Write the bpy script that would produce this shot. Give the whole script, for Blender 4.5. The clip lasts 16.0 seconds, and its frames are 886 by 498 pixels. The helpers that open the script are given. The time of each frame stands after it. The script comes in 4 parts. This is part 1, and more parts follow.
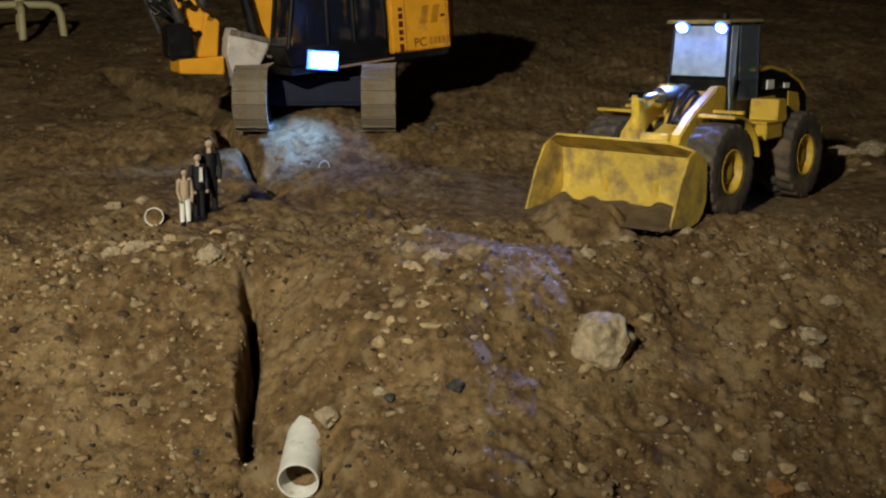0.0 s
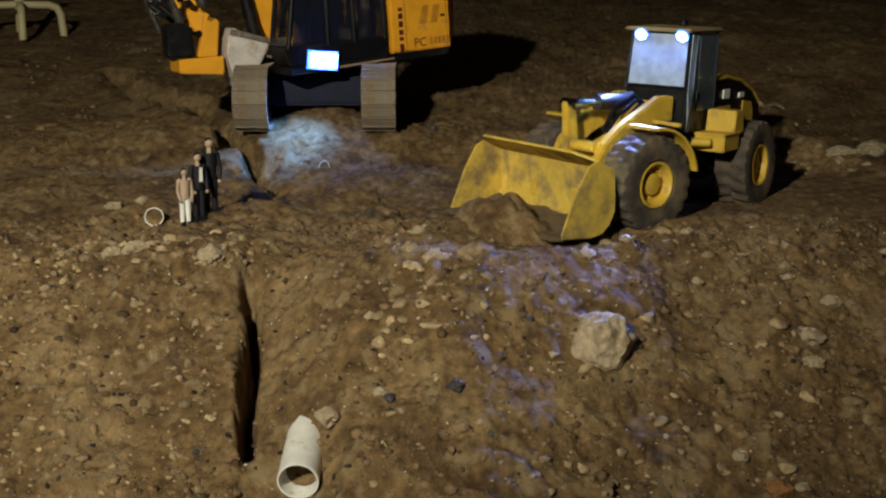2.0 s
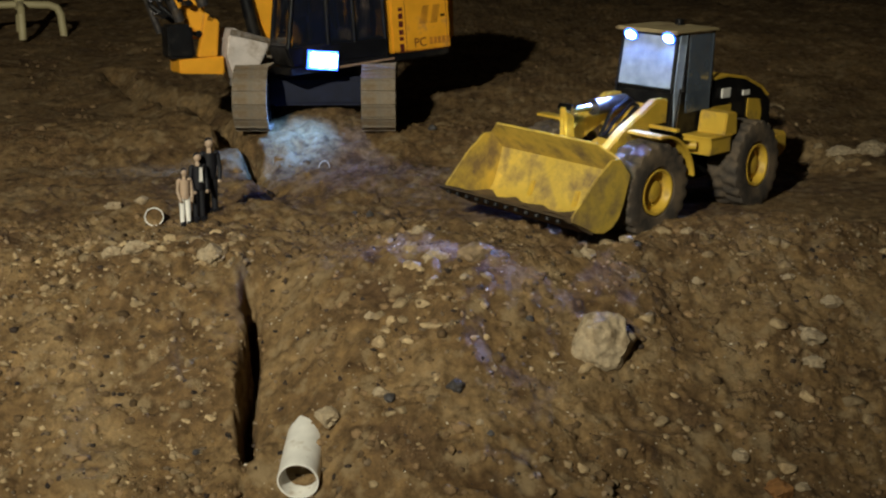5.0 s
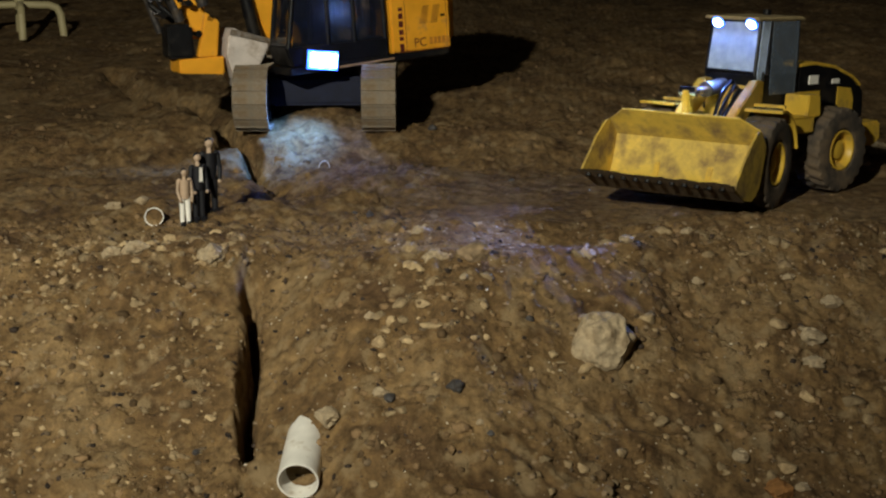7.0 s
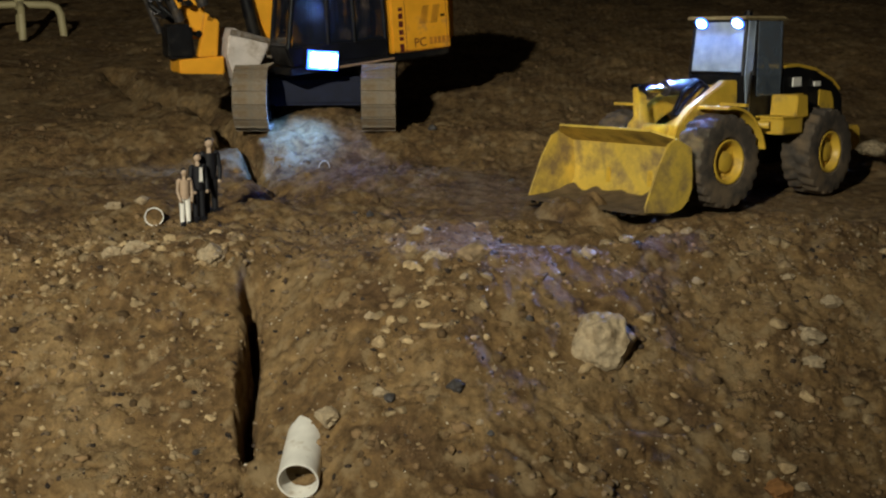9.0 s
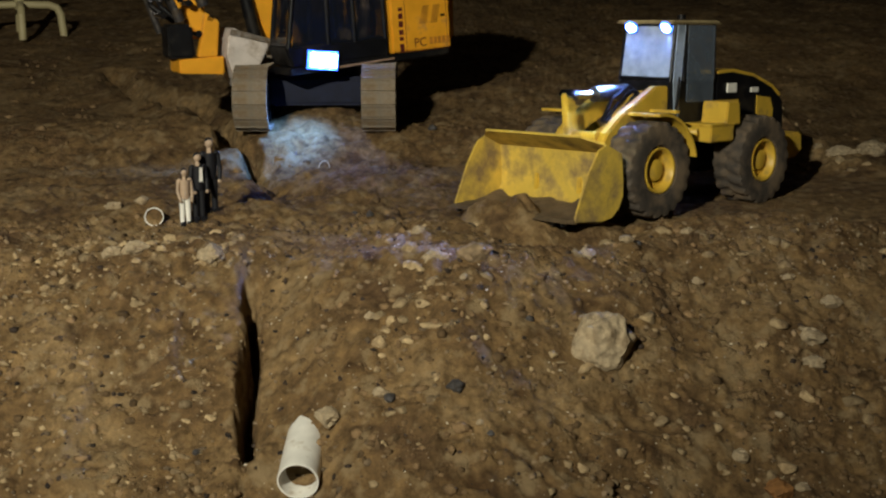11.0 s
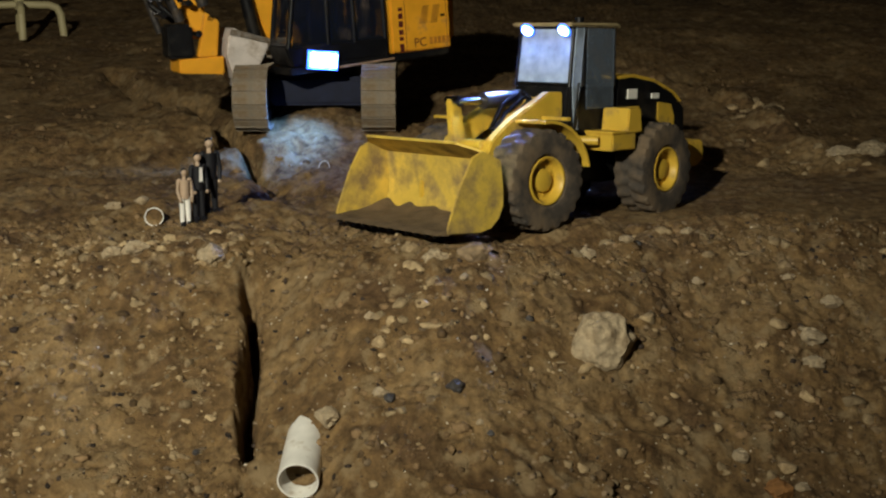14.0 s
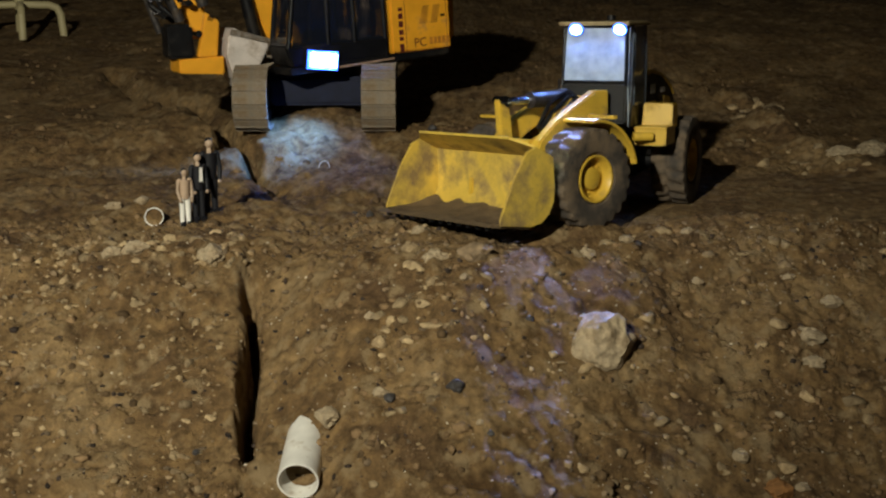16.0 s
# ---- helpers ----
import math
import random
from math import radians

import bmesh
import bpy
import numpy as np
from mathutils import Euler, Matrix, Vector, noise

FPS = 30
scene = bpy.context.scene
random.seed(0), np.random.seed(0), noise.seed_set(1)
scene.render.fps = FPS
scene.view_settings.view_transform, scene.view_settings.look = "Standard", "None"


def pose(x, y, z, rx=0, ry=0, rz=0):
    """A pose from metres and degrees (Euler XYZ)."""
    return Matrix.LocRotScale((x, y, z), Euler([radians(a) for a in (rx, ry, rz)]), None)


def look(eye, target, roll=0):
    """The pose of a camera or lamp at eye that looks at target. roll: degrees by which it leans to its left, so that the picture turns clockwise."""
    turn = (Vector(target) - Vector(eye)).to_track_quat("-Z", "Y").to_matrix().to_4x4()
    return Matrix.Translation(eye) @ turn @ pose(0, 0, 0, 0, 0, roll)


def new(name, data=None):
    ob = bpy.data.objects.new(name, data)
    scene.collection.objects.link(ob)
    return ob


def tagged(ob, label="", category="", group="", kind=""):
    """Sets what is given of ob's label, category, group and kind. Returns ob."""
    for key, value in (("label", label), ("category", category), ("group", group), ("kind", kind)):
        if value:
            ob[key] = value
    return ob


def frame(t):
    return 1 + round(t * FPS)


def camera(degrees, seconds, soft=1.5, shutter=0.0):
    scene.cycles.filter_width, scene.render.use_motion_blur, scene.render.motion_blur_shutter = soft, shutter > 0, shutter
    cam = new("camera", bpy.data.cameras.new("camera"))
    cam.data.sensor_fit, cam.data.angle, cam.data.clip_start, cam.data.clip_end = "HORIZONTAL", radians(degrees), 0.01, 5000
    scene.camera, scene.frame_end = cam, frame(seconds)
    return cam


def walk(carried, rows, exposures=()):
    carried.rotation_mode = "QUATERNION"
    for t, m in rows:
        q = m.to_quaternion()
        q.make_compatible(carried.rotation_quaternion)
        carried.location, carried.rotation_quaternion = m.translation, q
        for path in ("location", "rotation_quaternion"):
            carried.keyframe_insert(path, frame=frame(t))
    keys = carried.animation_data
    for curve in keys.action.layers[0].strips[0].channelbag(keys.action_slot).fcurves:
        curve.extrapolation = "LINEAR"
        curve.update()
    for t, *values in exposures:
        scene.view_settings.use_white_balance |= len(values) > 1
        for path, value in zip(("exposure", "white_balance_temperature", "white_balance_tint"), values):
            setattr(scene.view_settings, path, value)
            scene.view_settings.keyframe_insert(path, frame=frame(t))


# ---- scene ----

# ---------------------------------------------------------------- camera
cam = camera(39.23, 16.0, soft=2.25)
EYE = pose(0, 0, 0.291, 90 - 11.89, 0, 0)
walk(cam, [(0.0, EYE), (16.0, EYE)])

# ---------------------------------------------------------------- light
world = bpy.data.worlds.new("night")
scene.world = world
world.use_nodes = True
world.node_tree.nodes["Background"].inputs[0].default_value = (1.0, 0.85, 0.65, 1)
world.node_tree.nodes["Background"].inputs[1].default_value = 0.005


def lamp(name, kind, m, energy, colour, **more):
    d = bpy.data.lights.new(name, kind)
    d.energy, d.color = energy, colour
    for k, v in more.items():
        if k == "shadow_soft_size":
            d.shadow_soft_size = v
        elif k == "spot_size":
            d.spot_size = v
        elif k == "spot_blend":
            d.spot_blend = v
    ob = new(name, d)
    ob.matrix_world = m
    return ob


# the site's floodlight, on a mast beside the camera
lamp("floodlight", "SPOT", look((-0.62, -0.48, 0.92), (-0.17, 2.95, 0.10)), 208, (1.0, 0.955, 0.77),
     shadow_soft_size=0.03, spot_size=radians(77), spot_blend=1.0)
# the work light under the excavator's cab
lamp("work_light_beam", "SPOT", look((-0.187, 2.055, 0.168), (-0.280, 2.066, 0.03)), 6.0, (0.14, 0.36, 1.0),
     shadow_soft_size=0.01, spot_size=radians(92), spot_blend=1.0)


# ---------------------------------------------------------------- materials
def mat(name, colour, rough=0.6, metal=0.0, vary=0.25, scale=60.0, bump=0.0, bump_scale=400.0, dirt=None,
        dirt_amount=0.0, dirt_scale=40.0, emit=None, power=0.0, island=0.0, spec=0.5):
    m = bpy.data.materials.new(name)
    m.use_nodes = True
    n, l = m.node_tree.nodes, m.node_tree.links
    b = n["Principled BSDF"]
    b.inputs["Roughness"].default_value, b.inputs["Metallic"].default_value = rough, metal
    b.inputs["Specular IOR Level"].default_value = spec
    co = n.new("ShaderNodeTexCoord")
    a = n.new("ShaderNodeTexNoise")
    a.inputs["Scale"].default_value, a.inputs["Detail"].default_value = scale, 6
    l.new(co.outputs["Object"], a.inputs["Vector"])
    r = n.new("ShaderNodeMapRange")
    r.inputs["From Min"].default_value, r.inputs["From Max"].default_value = 0.3, 0.7
    r.inputs["To Min"].default_value, r.inputs["To Max"].default_value = 1 - vary, 1 + vary
    l.new(a.outputs["Fac"], r.inputs["Value"])
    mul = n.new("ShaderNodeMix")
    mul.data_type, mul.blend_type = "RGBA", "MULTIPLY"
    mul.inputs[0].default_value = 1
    mul.inputs[6].default_value = (*colour, 1)
    l.new(r.outputs["Result"], mul.inputs[7])
    out = mul.outputs[2]
    if dirt:
        d = n.new("ShaderNodeTexNoise")
        d.inputs["Scale"].default_value, d.inputs["Detail"].default_value = dirt_scale, 8
        d.inputs["Roughness"].default_value = 0.65
        l.new(co.outputs["Object"], d.inputs["Vector"])
        ramp = n.new("ShaderNodeMapRange")
        ramp.inputs["From Min"].default_value, ramp.inputs["From Max"].default_value = 0.62 - dirt_amount * 0.4, 0.80 - dirt_amount * 0.3
        l.new(d.outputs["Fac"], ramp.inputs["Value"])
        mx = n.new("ShaderNodeMix")
        mx.data_type = "RGBA"
        l.new(ramp.outputs["Result"], mx.inputs[0])
        l.new(out, mx.inputs[6])
        mx.inputs[7].default_value = (*dirt, 1)
        out = mx.outputs[2]
        rr = n.new("ShaderNodeMapRange")
        rr.inputs["To Min"].default_value, rr.inputs["To Max"].default_value = rough, 0.95
        l.new(ramp.outputs["Result"], rr.inputs["Value"])
        l.new(rr.outputs["Result"], b.inputs["Roughness"])
    if island:
        g = n.new("ShaderNodeNewGeometry")
        hs = n.new("ShaderNodeMapRange")
        hs.inputs["To Min"].default_value, hs.inputs["To Max"].default_value = 1 - island, 1 + island
        l.new(g.outputs["Random Per Island"], hs.inputs["Value"])
        m3 = n.new("ShaderNodeMix")
        m3.data_type, m3.blend_type = "RGBA", "MULTIPLY"
        m3.inputs[0].default_value = 1
        l.new(out, m3.inputs[6])
        l.new(hs.outputs["Result"], m3.inputs[7])
        out = m3.outputs[2]
    l.new(out, b.inputs["Base Color"])
    if bump:
        bn = n.new("ShaderNodeTexNoise")
        bn.inputs["Scale"].default_value, bn.inputs["Detail"].default_value = bump_scale, 8
        l.new(co.outputs["Object"], bn.inputs["Vector"])
        bb = n.new("ShaderNodeBump")
        bb.inputs["Strength"].default_value, bb.inputs["Distance"].default_value = 1.0, bump
        l.new(bn.outputs["Fac"], bb.inputs["Height"])
        l.new(bb.outputs["Normal"], b.inputs["Normal"])
    if emit:
        b.inputs["Emission Color"].default_value = (*emit, 1)
        b.inputs["Emission Strength"].default_value = power
    return m


SOIL_COLOUR = (0.172, 0.106, 0.045)


def soil_material():
    """Damp brown soil: broad tints, clods, pale mineral grains and grain relief."""
    m = bpy.data.materials.new("soil")
    m.use_nodes = True
    n, l = m.node_tree.nodes, m.node_tree.links
    b = n["Principled BSDF"]
    b.inputs["Roughness"].default_value = 0.92
    b.inputs["Specular IOR Level"].default_value = 0.25
    co = n.new("ShaderNodeTexCoord")

    def tex(scale, detail=6, rough=0.6):
        t = n.new("ShaderNodeTexNoise")
        t.inputs["Scale"].default_value, t.inputs["Detail"].default_value = scale, detail
        t.inputs["Roughness"].default_value = rough
        l.new(co.outputs["Object"], t.inputs["Vector"])
        return t.outputs["Fac"]

    def ramp(value, stops):
        r = n.new("ShaderNodeValToRGB")
        e = r.color_ramp.elements
        while len(e) < len(stops):
            e.new(0.5)
        for k, (p, c) in enumerate(stops):
            e[k].position, e[k].color = p, (*c, 1)
        l.new(value, r.inputs[0])
        return r.outputs[0]

    def mix(fac, a, c, kind="MIX"):
        x = n.new("ShaderNodeMix")
        x.data_type, x.blend_type = "RGBA", kind
        if isinstance(fac, float):
            x.inputs[0].default_value = fac
        else:
            l.new(fac, x.inputs[0])
        l.new(a, x.inputs[6])
        l.new(c, x.inputs[7])
        return x.outputs[2]

    broad = ramp(tex(9, 8, 0.62), [(0.34, (0.105, 0.062, 0.029)), (0.5, SOIL_COLOUR), (0.66, (0.25, 0.167, 0.080))])
    clods = ramp(tex(70, 8, 0.7), [(0.3, (0.42, 0.40, 0.38)), (0.5, (1, 1, 1)), (0.70, (1.65, 1.65, 1.6))])
    base = mix(1.0, broad, clods, "MULTIPLY")
    v = n.new("ShaderNodeTexVoronoi")
    v.inputs["Scale"].default_value = 150
    l.new(co.outputs["Object"], v.inputs["Vector"])
    grain = ramp(v.outputs["Distance"], [(0.10, (1, 1, 1)), (0.24, (0, 0, 0))])
    few = ramp(tex(55, 3), [(0.56, (0, 0, 0)), (0.62, (0.75, 0.75, 0.75))])
    gate = mix(1.0, grain, few, "MULTIPLY")
    pale = n.new("ShaderNodeRGB")
    pale.outputs[0].default_value = (0.36, 0.27, 0.16, 1)
    x = n.new("ShaderNodeMix")
    x.data_type = "RGBA"
    l.new(gate, x.inputs[0])
    l.new(base, x.inputs[6])
    l.new(pale.outputs[0], x.inputs[7])
    # crumbly paler lumps and a few dark damp spots
    lumps = ramp(tex(34, 6, 0.6), [(0.53, (0, 0, 0)), (0.63, (0.8, 0.8, 0.8))])
    crumb = n.new("ShaderNodeRGB")
    crumb.outputs[0].default_value = (0.275, 0.197, 0.105, 1)
    y = mix(lumps, x.outputs[2], crumb.outputs[0])
    damp = ramp(tex(22, 4, 0.5), [(0.30, (0.45, 0.40, 0.36)), (0.40, (1, 1, 1))])
    l.new(mix(1.0, y, damp, "MULTIPLY"), b.inputs["Base Color"])
    b1 = n.new("ShaderNodeBump")
    b1.inputs["Strength"].default_value, b1.inputs["Distance"].default_value = 1.0, 0.0045
    both = n.new("ShaderNodeMath")
    both.operation = "MULTIPLY_ADD"
    l.new(tex(30, 5, 0.55), both.inputs[0])
    both.inputs[1].default_value = 1.2
    l.new(tex(110, 9, 0.68), both.inputs[2])
    l.new(both.outputs[0], b1.inputs["Height"])
    b2 = n.new("ShaderNodeBump")
    b2.inputs["Strength"].default_value, b2.inputs["Distance"].default_value = 0.8, 0.0012
    l.new(tex(600, 4, 0.6), b2.inputs["Height"])
    l.new(b1.outputs["Normal"], b2.inputs["Normal"])
    l.new(b2.outputs["Normal"], b.inputs["Normal"])
    return m


SOIL = soil_material()
DUST = (0.16, 0.105, 0.055)
STONE = mat("pale_stone", (0.40, 0.315, 0.20), 0.85, vary=0.4, scale=90, bump=0.003, bump_scale=140, dirt=(0.17, 0.115, 0.06), dirt_amount=0.35, dirt_scale=60)
STONE_DARK = mat("dark_stone", (0.05, 0.046, 0.045), 0.6, vary=0.3, scale=90, bump=0.002, bump_scale=140)
PEBBLE = mat("pebbles", (0.20, 0.14, 0.08), 0.85, vary=0.4, scale=120, bump=0.001, bump_scale=500, island=0.5)
YELLOW = mat("yellow_paint", (0.62, 0.40, 0.045), 0.42, vary=0.12, scale=30, dirt=(0.26, 0.17, 0.06), dirt_amount=0.25, dirt_scale=35)
BUCKET = mat("worn_yellow_paint", (0.66, 0.46, 0.075), 0.5, vary=0.15, scale=35, dirt=(0.24, 0.165, 0.07), dirt_amount=0.45, dirt_scale=26, bump=0.0005, bump_scale=300)
ORANGE = mat("orange_yellow_paint", (0.80, 0.36, 0.02), 0.4, vary=0.1, scale=30, dirt=(0.4, 0.2, 0.05), dirt_amount=0.1, dirt_scale=30)
BLACK = mat("black_paint", (0.006, 0.006, 0.007), 0.42, vary=0.3, scale=60, spec=0.22, dirt=(0.022, 0.017, 0.011), dirt_amount=0.25, dirt_scale=30)
STEEL = mat("dirty_steel", (0.30, 0.27, 0.24), 0.45, 0.7, vary=0.3, scale=80, dirt=DUST, dirt_amount=0.4, dirt_scale=50)
DARK_STEEL = mat("dark_oily_steel", (0.07, 0.065, 0.065), 0.3, 0.6, vary=0.3, scale=80, dirt=(0.09, 0.065, 0.04), dirt_amount=0.35, dirt_scale=60)
CHROME = mat("chrome", (0.75, 0.76, 0.8), 0.16, 1.0, vary=0.05)
RUBBER = mat("dusty_rubber", (0.058, 0.047, 0.037), 0.85, vary=0.3, scale=60, dirt=(0.145, 0.103, 0.062), dirt_amount=0.5, dirt_scale=30, bump=0.0006, bump_scale=300)
TRACK = mat("dusty_track_shoe", (0.24, 0.20, 0.15), 0.7, 0.2, vary=0.3, scale=60, dirt=(0.2, 0.14, 0.08), dirt_amount=0.5, dirt_scale=40)
PLASTIC = mat("cream_plastic", (0.52, 0.45, 0.25), 0.5, vary=0.12, scale=20)
CONCRETE = mat("white_pipe", (0.76, 0.74, 0.68), 0.5, vary=0.10, scale=60, dirt=(0.42, 0.34, 0.23), dirt_amount=0.08, dirt_scale=45)
WHITE = mat("white_paint", (0.8, 0.78, 0.72), 0.6, vary=0.1)
GLOW = mat("blue_white_lamp", (0.9, 0.95, 1.0), 0.3, emit=(0.22, 0.40, 1.0), power=170.0)
# Blue glow for added lamp rims that imitate bloom; also backs the work-light diodes.
BLUE_HALO = mat("blue_halo", (0.10, 0.20, 0.8), 0.3, emit=(0.04, 0.16, 1.0), power=4.0)
LED = mat("blue_white_led", (0.9, 0.95, 1.0), 0.3, emit=(0.22, 0.36, 1.0), power=250000.0)
FLOOD_LED = mat("bright_work_lamp", (0.9, 0.95, 1.0), 0.3, emit=(0.14, 0.30, 1.0), power=190.0)


def glass_material(name, tint, alpha):
    m = bpy.data.materials.new(name)
    m.use_nodes = True
    n, l = m.node_tree.nodes, m.node_tree.links
    b = n["Principled BSDF"]
    b.inputs["Base Color"].default_value = (*tint, 1)
    b.inputs["Roughness"].default_value = 0.12
    b.inputs["Alpha"].default_value = alpha
    t = n.new("ShaderNodeTexNoise")
    t.inputs["Scale"].default_value, t.inputs["Detail"].default_value = 45, 6
    co = n.new("ShaderNodeTexCoord")
    l.new(co.outputs["Object"], t.inputs["Vector"])
    r = n.new("ShaderNodeMapRange")
    r.inputs["From Min"].default_value, r.inputs["From Max"].default_value = 0.35, 0.7
    r.inputs["To Min"].default_value, r.inputs["To Max"].default_value = alpha - 0.18, min(1.0, alpha + 0.2)
    l.new(t.outputs["Fac"], r.inputs["Value"])
    l.new(r.outputs["Result"], b.inputs["Alpha"])
    return m


# Dusty glass whose tint carries the blue light of the roof lamps.
DUSTY_LIT_GLASS = glass_material("dusty_glass_lamp_blue", (0.42, 0.51, 0.64), 0.62)
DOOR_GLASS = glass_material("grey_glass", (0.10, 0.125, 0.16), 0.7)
DARK_GLASS = glass_material("dark_glass", (0.008, 0.010, 0.016), 0.75)
ROOF = mat("dusty_roof_paint", (0.34, 0.27, 0.14), 0.6, vary=0.25, scale=40, dirt=DUST, dirt_amount=0.35, dirt_scale=30)
# Soil brown, taken darker for the shaded underside of the bucket.
MUD = mat("caked_soil", (0.13, 0.088, 0.046), 0.92, vary=0.3, scale=60, bump=0.0015, bump_scale=200)
RUST_STONE = mat("rust_brown_stone", (0.26, 0.12, 0.035), 0.85, vary=0.3, scale=80, bump=0.002, bump_scale=150)
GRIT = mat("pale_grit", (0.55, 0.48, 0.36), 0.5, vary=0.2, scale=100, island=0.4)


# ---------------------------------------------------------------- mesh tools
def box(bm, x0, x1, y0, y1, z0, z1):
    c = bmesh.ops.create_cube(bm, size=1)["verts"]
    m = pose((x0 + x1) / 2, (y0 + y1) / 2, (z0 + z1) / 2) @ Matrix.Diagonal((x1 - x0, y1 - y0, z1 - z0, 1))
    bmesh.ops.transform(bm, matrix=m, verts=c)
    return bm


def rod(bm, a, b, r, seg=14, r2=None):
    a, b = Vector(a), Vector(b)
    d = b - a
    c = bmesh.ops.create_cone(bm, cap_ends=True, segments=seg, radius1=r, radius2=r if r2 is None else r2, depth=d.length)["verts"]
    m = Matrix.Translation((a + b) / 2) @ d.to_track_quat("Z", "Y").to_matrix().to_4x4()
    bmesh.ops.transform(bm, matrix=m, verts=c)
    return bm


def plate(bm, pts, y0, y1):
    """A profile in x and z, extruded across y."""
    a = [bm.verts.new((x, y0, z)) for x, z in pts]
    b = [bm.verts.new((x, y1, z)) for x, z in pts]
    bm.faces.new(a)
    bm.faces.new(b[::-1])
    k = len(pts)
    for i in range(k):
        j = (i + 1) % k
        bm.faces.new((a[j], a[i], b[i], b[j]))
    bmesh.ops.recalc_face_normals(bm, faces=bm.faces[:])
    return bm


def lathe(bm, prof, seg=40):
    """A closed profile of (radius, y), turned round the y axis."""
    rings = []
    for i in range(seg):
        a = 2 * math.pi * i / seg
        rings.append([bm.verts.new((r * math.cos(a), y, r * math.sin(a))) for r, y in prof])
    k = len(prof)
    for i in range(seg):
        p, q = rings[i], rings[(i + 1) % seg]
        for j in range(k):
            bm.faces.new((p[j], p[(j + 1) % k], q[(j + 1) % k], q[j]))
    bmesh.ops.recalc_face_normals(bm, faces=bm.faces[:])
    return bm


def new_bm():
    return bmesh.new()


def part(name, bm, material, parent=None, label="", bevel=0.0, smooth=False, m=None):
    if bevel:
        sharp = [e for e in bm.edges if len(e.link_faces) == 2 and e.calc_face_angle(0) > 0.5]
        bmesh.ops.bevel(bm, geom=sharp, offset=bevel, segments=2, affect="EDGES", clamp_overlap=True)
    me = bpy.data.meshes.new(name)
    bm.to_mesh(me)
    bm.free()
    me.materials.append(material)
    if smooth:
        me.shade_smooth()
        me.set_sharp_from_angle(angle=radians(38))
    ob = new(name, me)
    if m is not None:
        ob.matrix_basis = m
    if parent:
        ob.parent = parent
    if label:
        tagged(ob, label)
    return ob


# ---------------------------------------------------------------- ground
def lattice(x, y, f, seed):
    """Smooth value noise in -1..1 on arrays."""
    x, y = x * f, y * f
    i, j = np.floor(x).astype(np.int64), np.floor(y).astype(np.int64)
    u, v = x - i, y - j
    u, v = u * u * (3 - 2 * u), v * v * (3 - 2 * v)

    def h(a, b):
        k = (a * 374761393 + b * 668265263 + seed * 144269) & 0x7FFFFFFF
        for _ in range(2):
            k = ((k ^ (k >> 15)) * 739982445) & 0x7FFFFFFF
            k = ((k ^ (k >> 12)) * 695872825) & 0x7FFFFFFF
        return (((k ^ (k >> 15)) >> 8) & 0xFFFF) / 32767.5 - 1

    return (h(i, j) * (1 - u) + h(i + 1, j) * u) * (1 - v) + (h(i, j + 1) * (1 - u) + h(i + 1, j + 1) * u) * v


def step(a, b, t):
    t = np.clip((t - a) / (b - a), 0, 1)
    return t * t * (3 - 2 * t)


def bump_at(x, y, cx, cy, r, h, stretch=1.0, turn=0.0):
    c, s = math.cos(radians(turn)), math.sin(radians(turn))
    dx, dy = x - cx, y - cy
    a, b = (dx * c + dy * s) / stretch, -dx * s + dy * c
    return h * np.exp(-(a * a + b * b) / (r * r))


def line_gap(x, y, pts):
    """Distance from a polyline."""
    best = np.full_like(x, 9.0)
    for (ax, ay), (bx, by) in zip(pts, pts[1:]):
        dx, dy = bx - ax, by - ay
        t = np.clip(((x - ax) * dx + (y - ay) * dy) / (dx * dx + dy * dy), 0, 1)
        best = np.minimum(best, np.hypot(x - ax - t * dx, y - ay - t * dy))
    return best


CREVICE = [(-0.745, 2.81), (-0.665, 2.66), (-0.592, 2.54), (-0.49, 2.47), (-0.445, 2.35), (-0.43, 2.25)]


# the slab's broken edge: x at four stations along y
EDGE = [-0.197, -0.205, -0.221, -0.229]


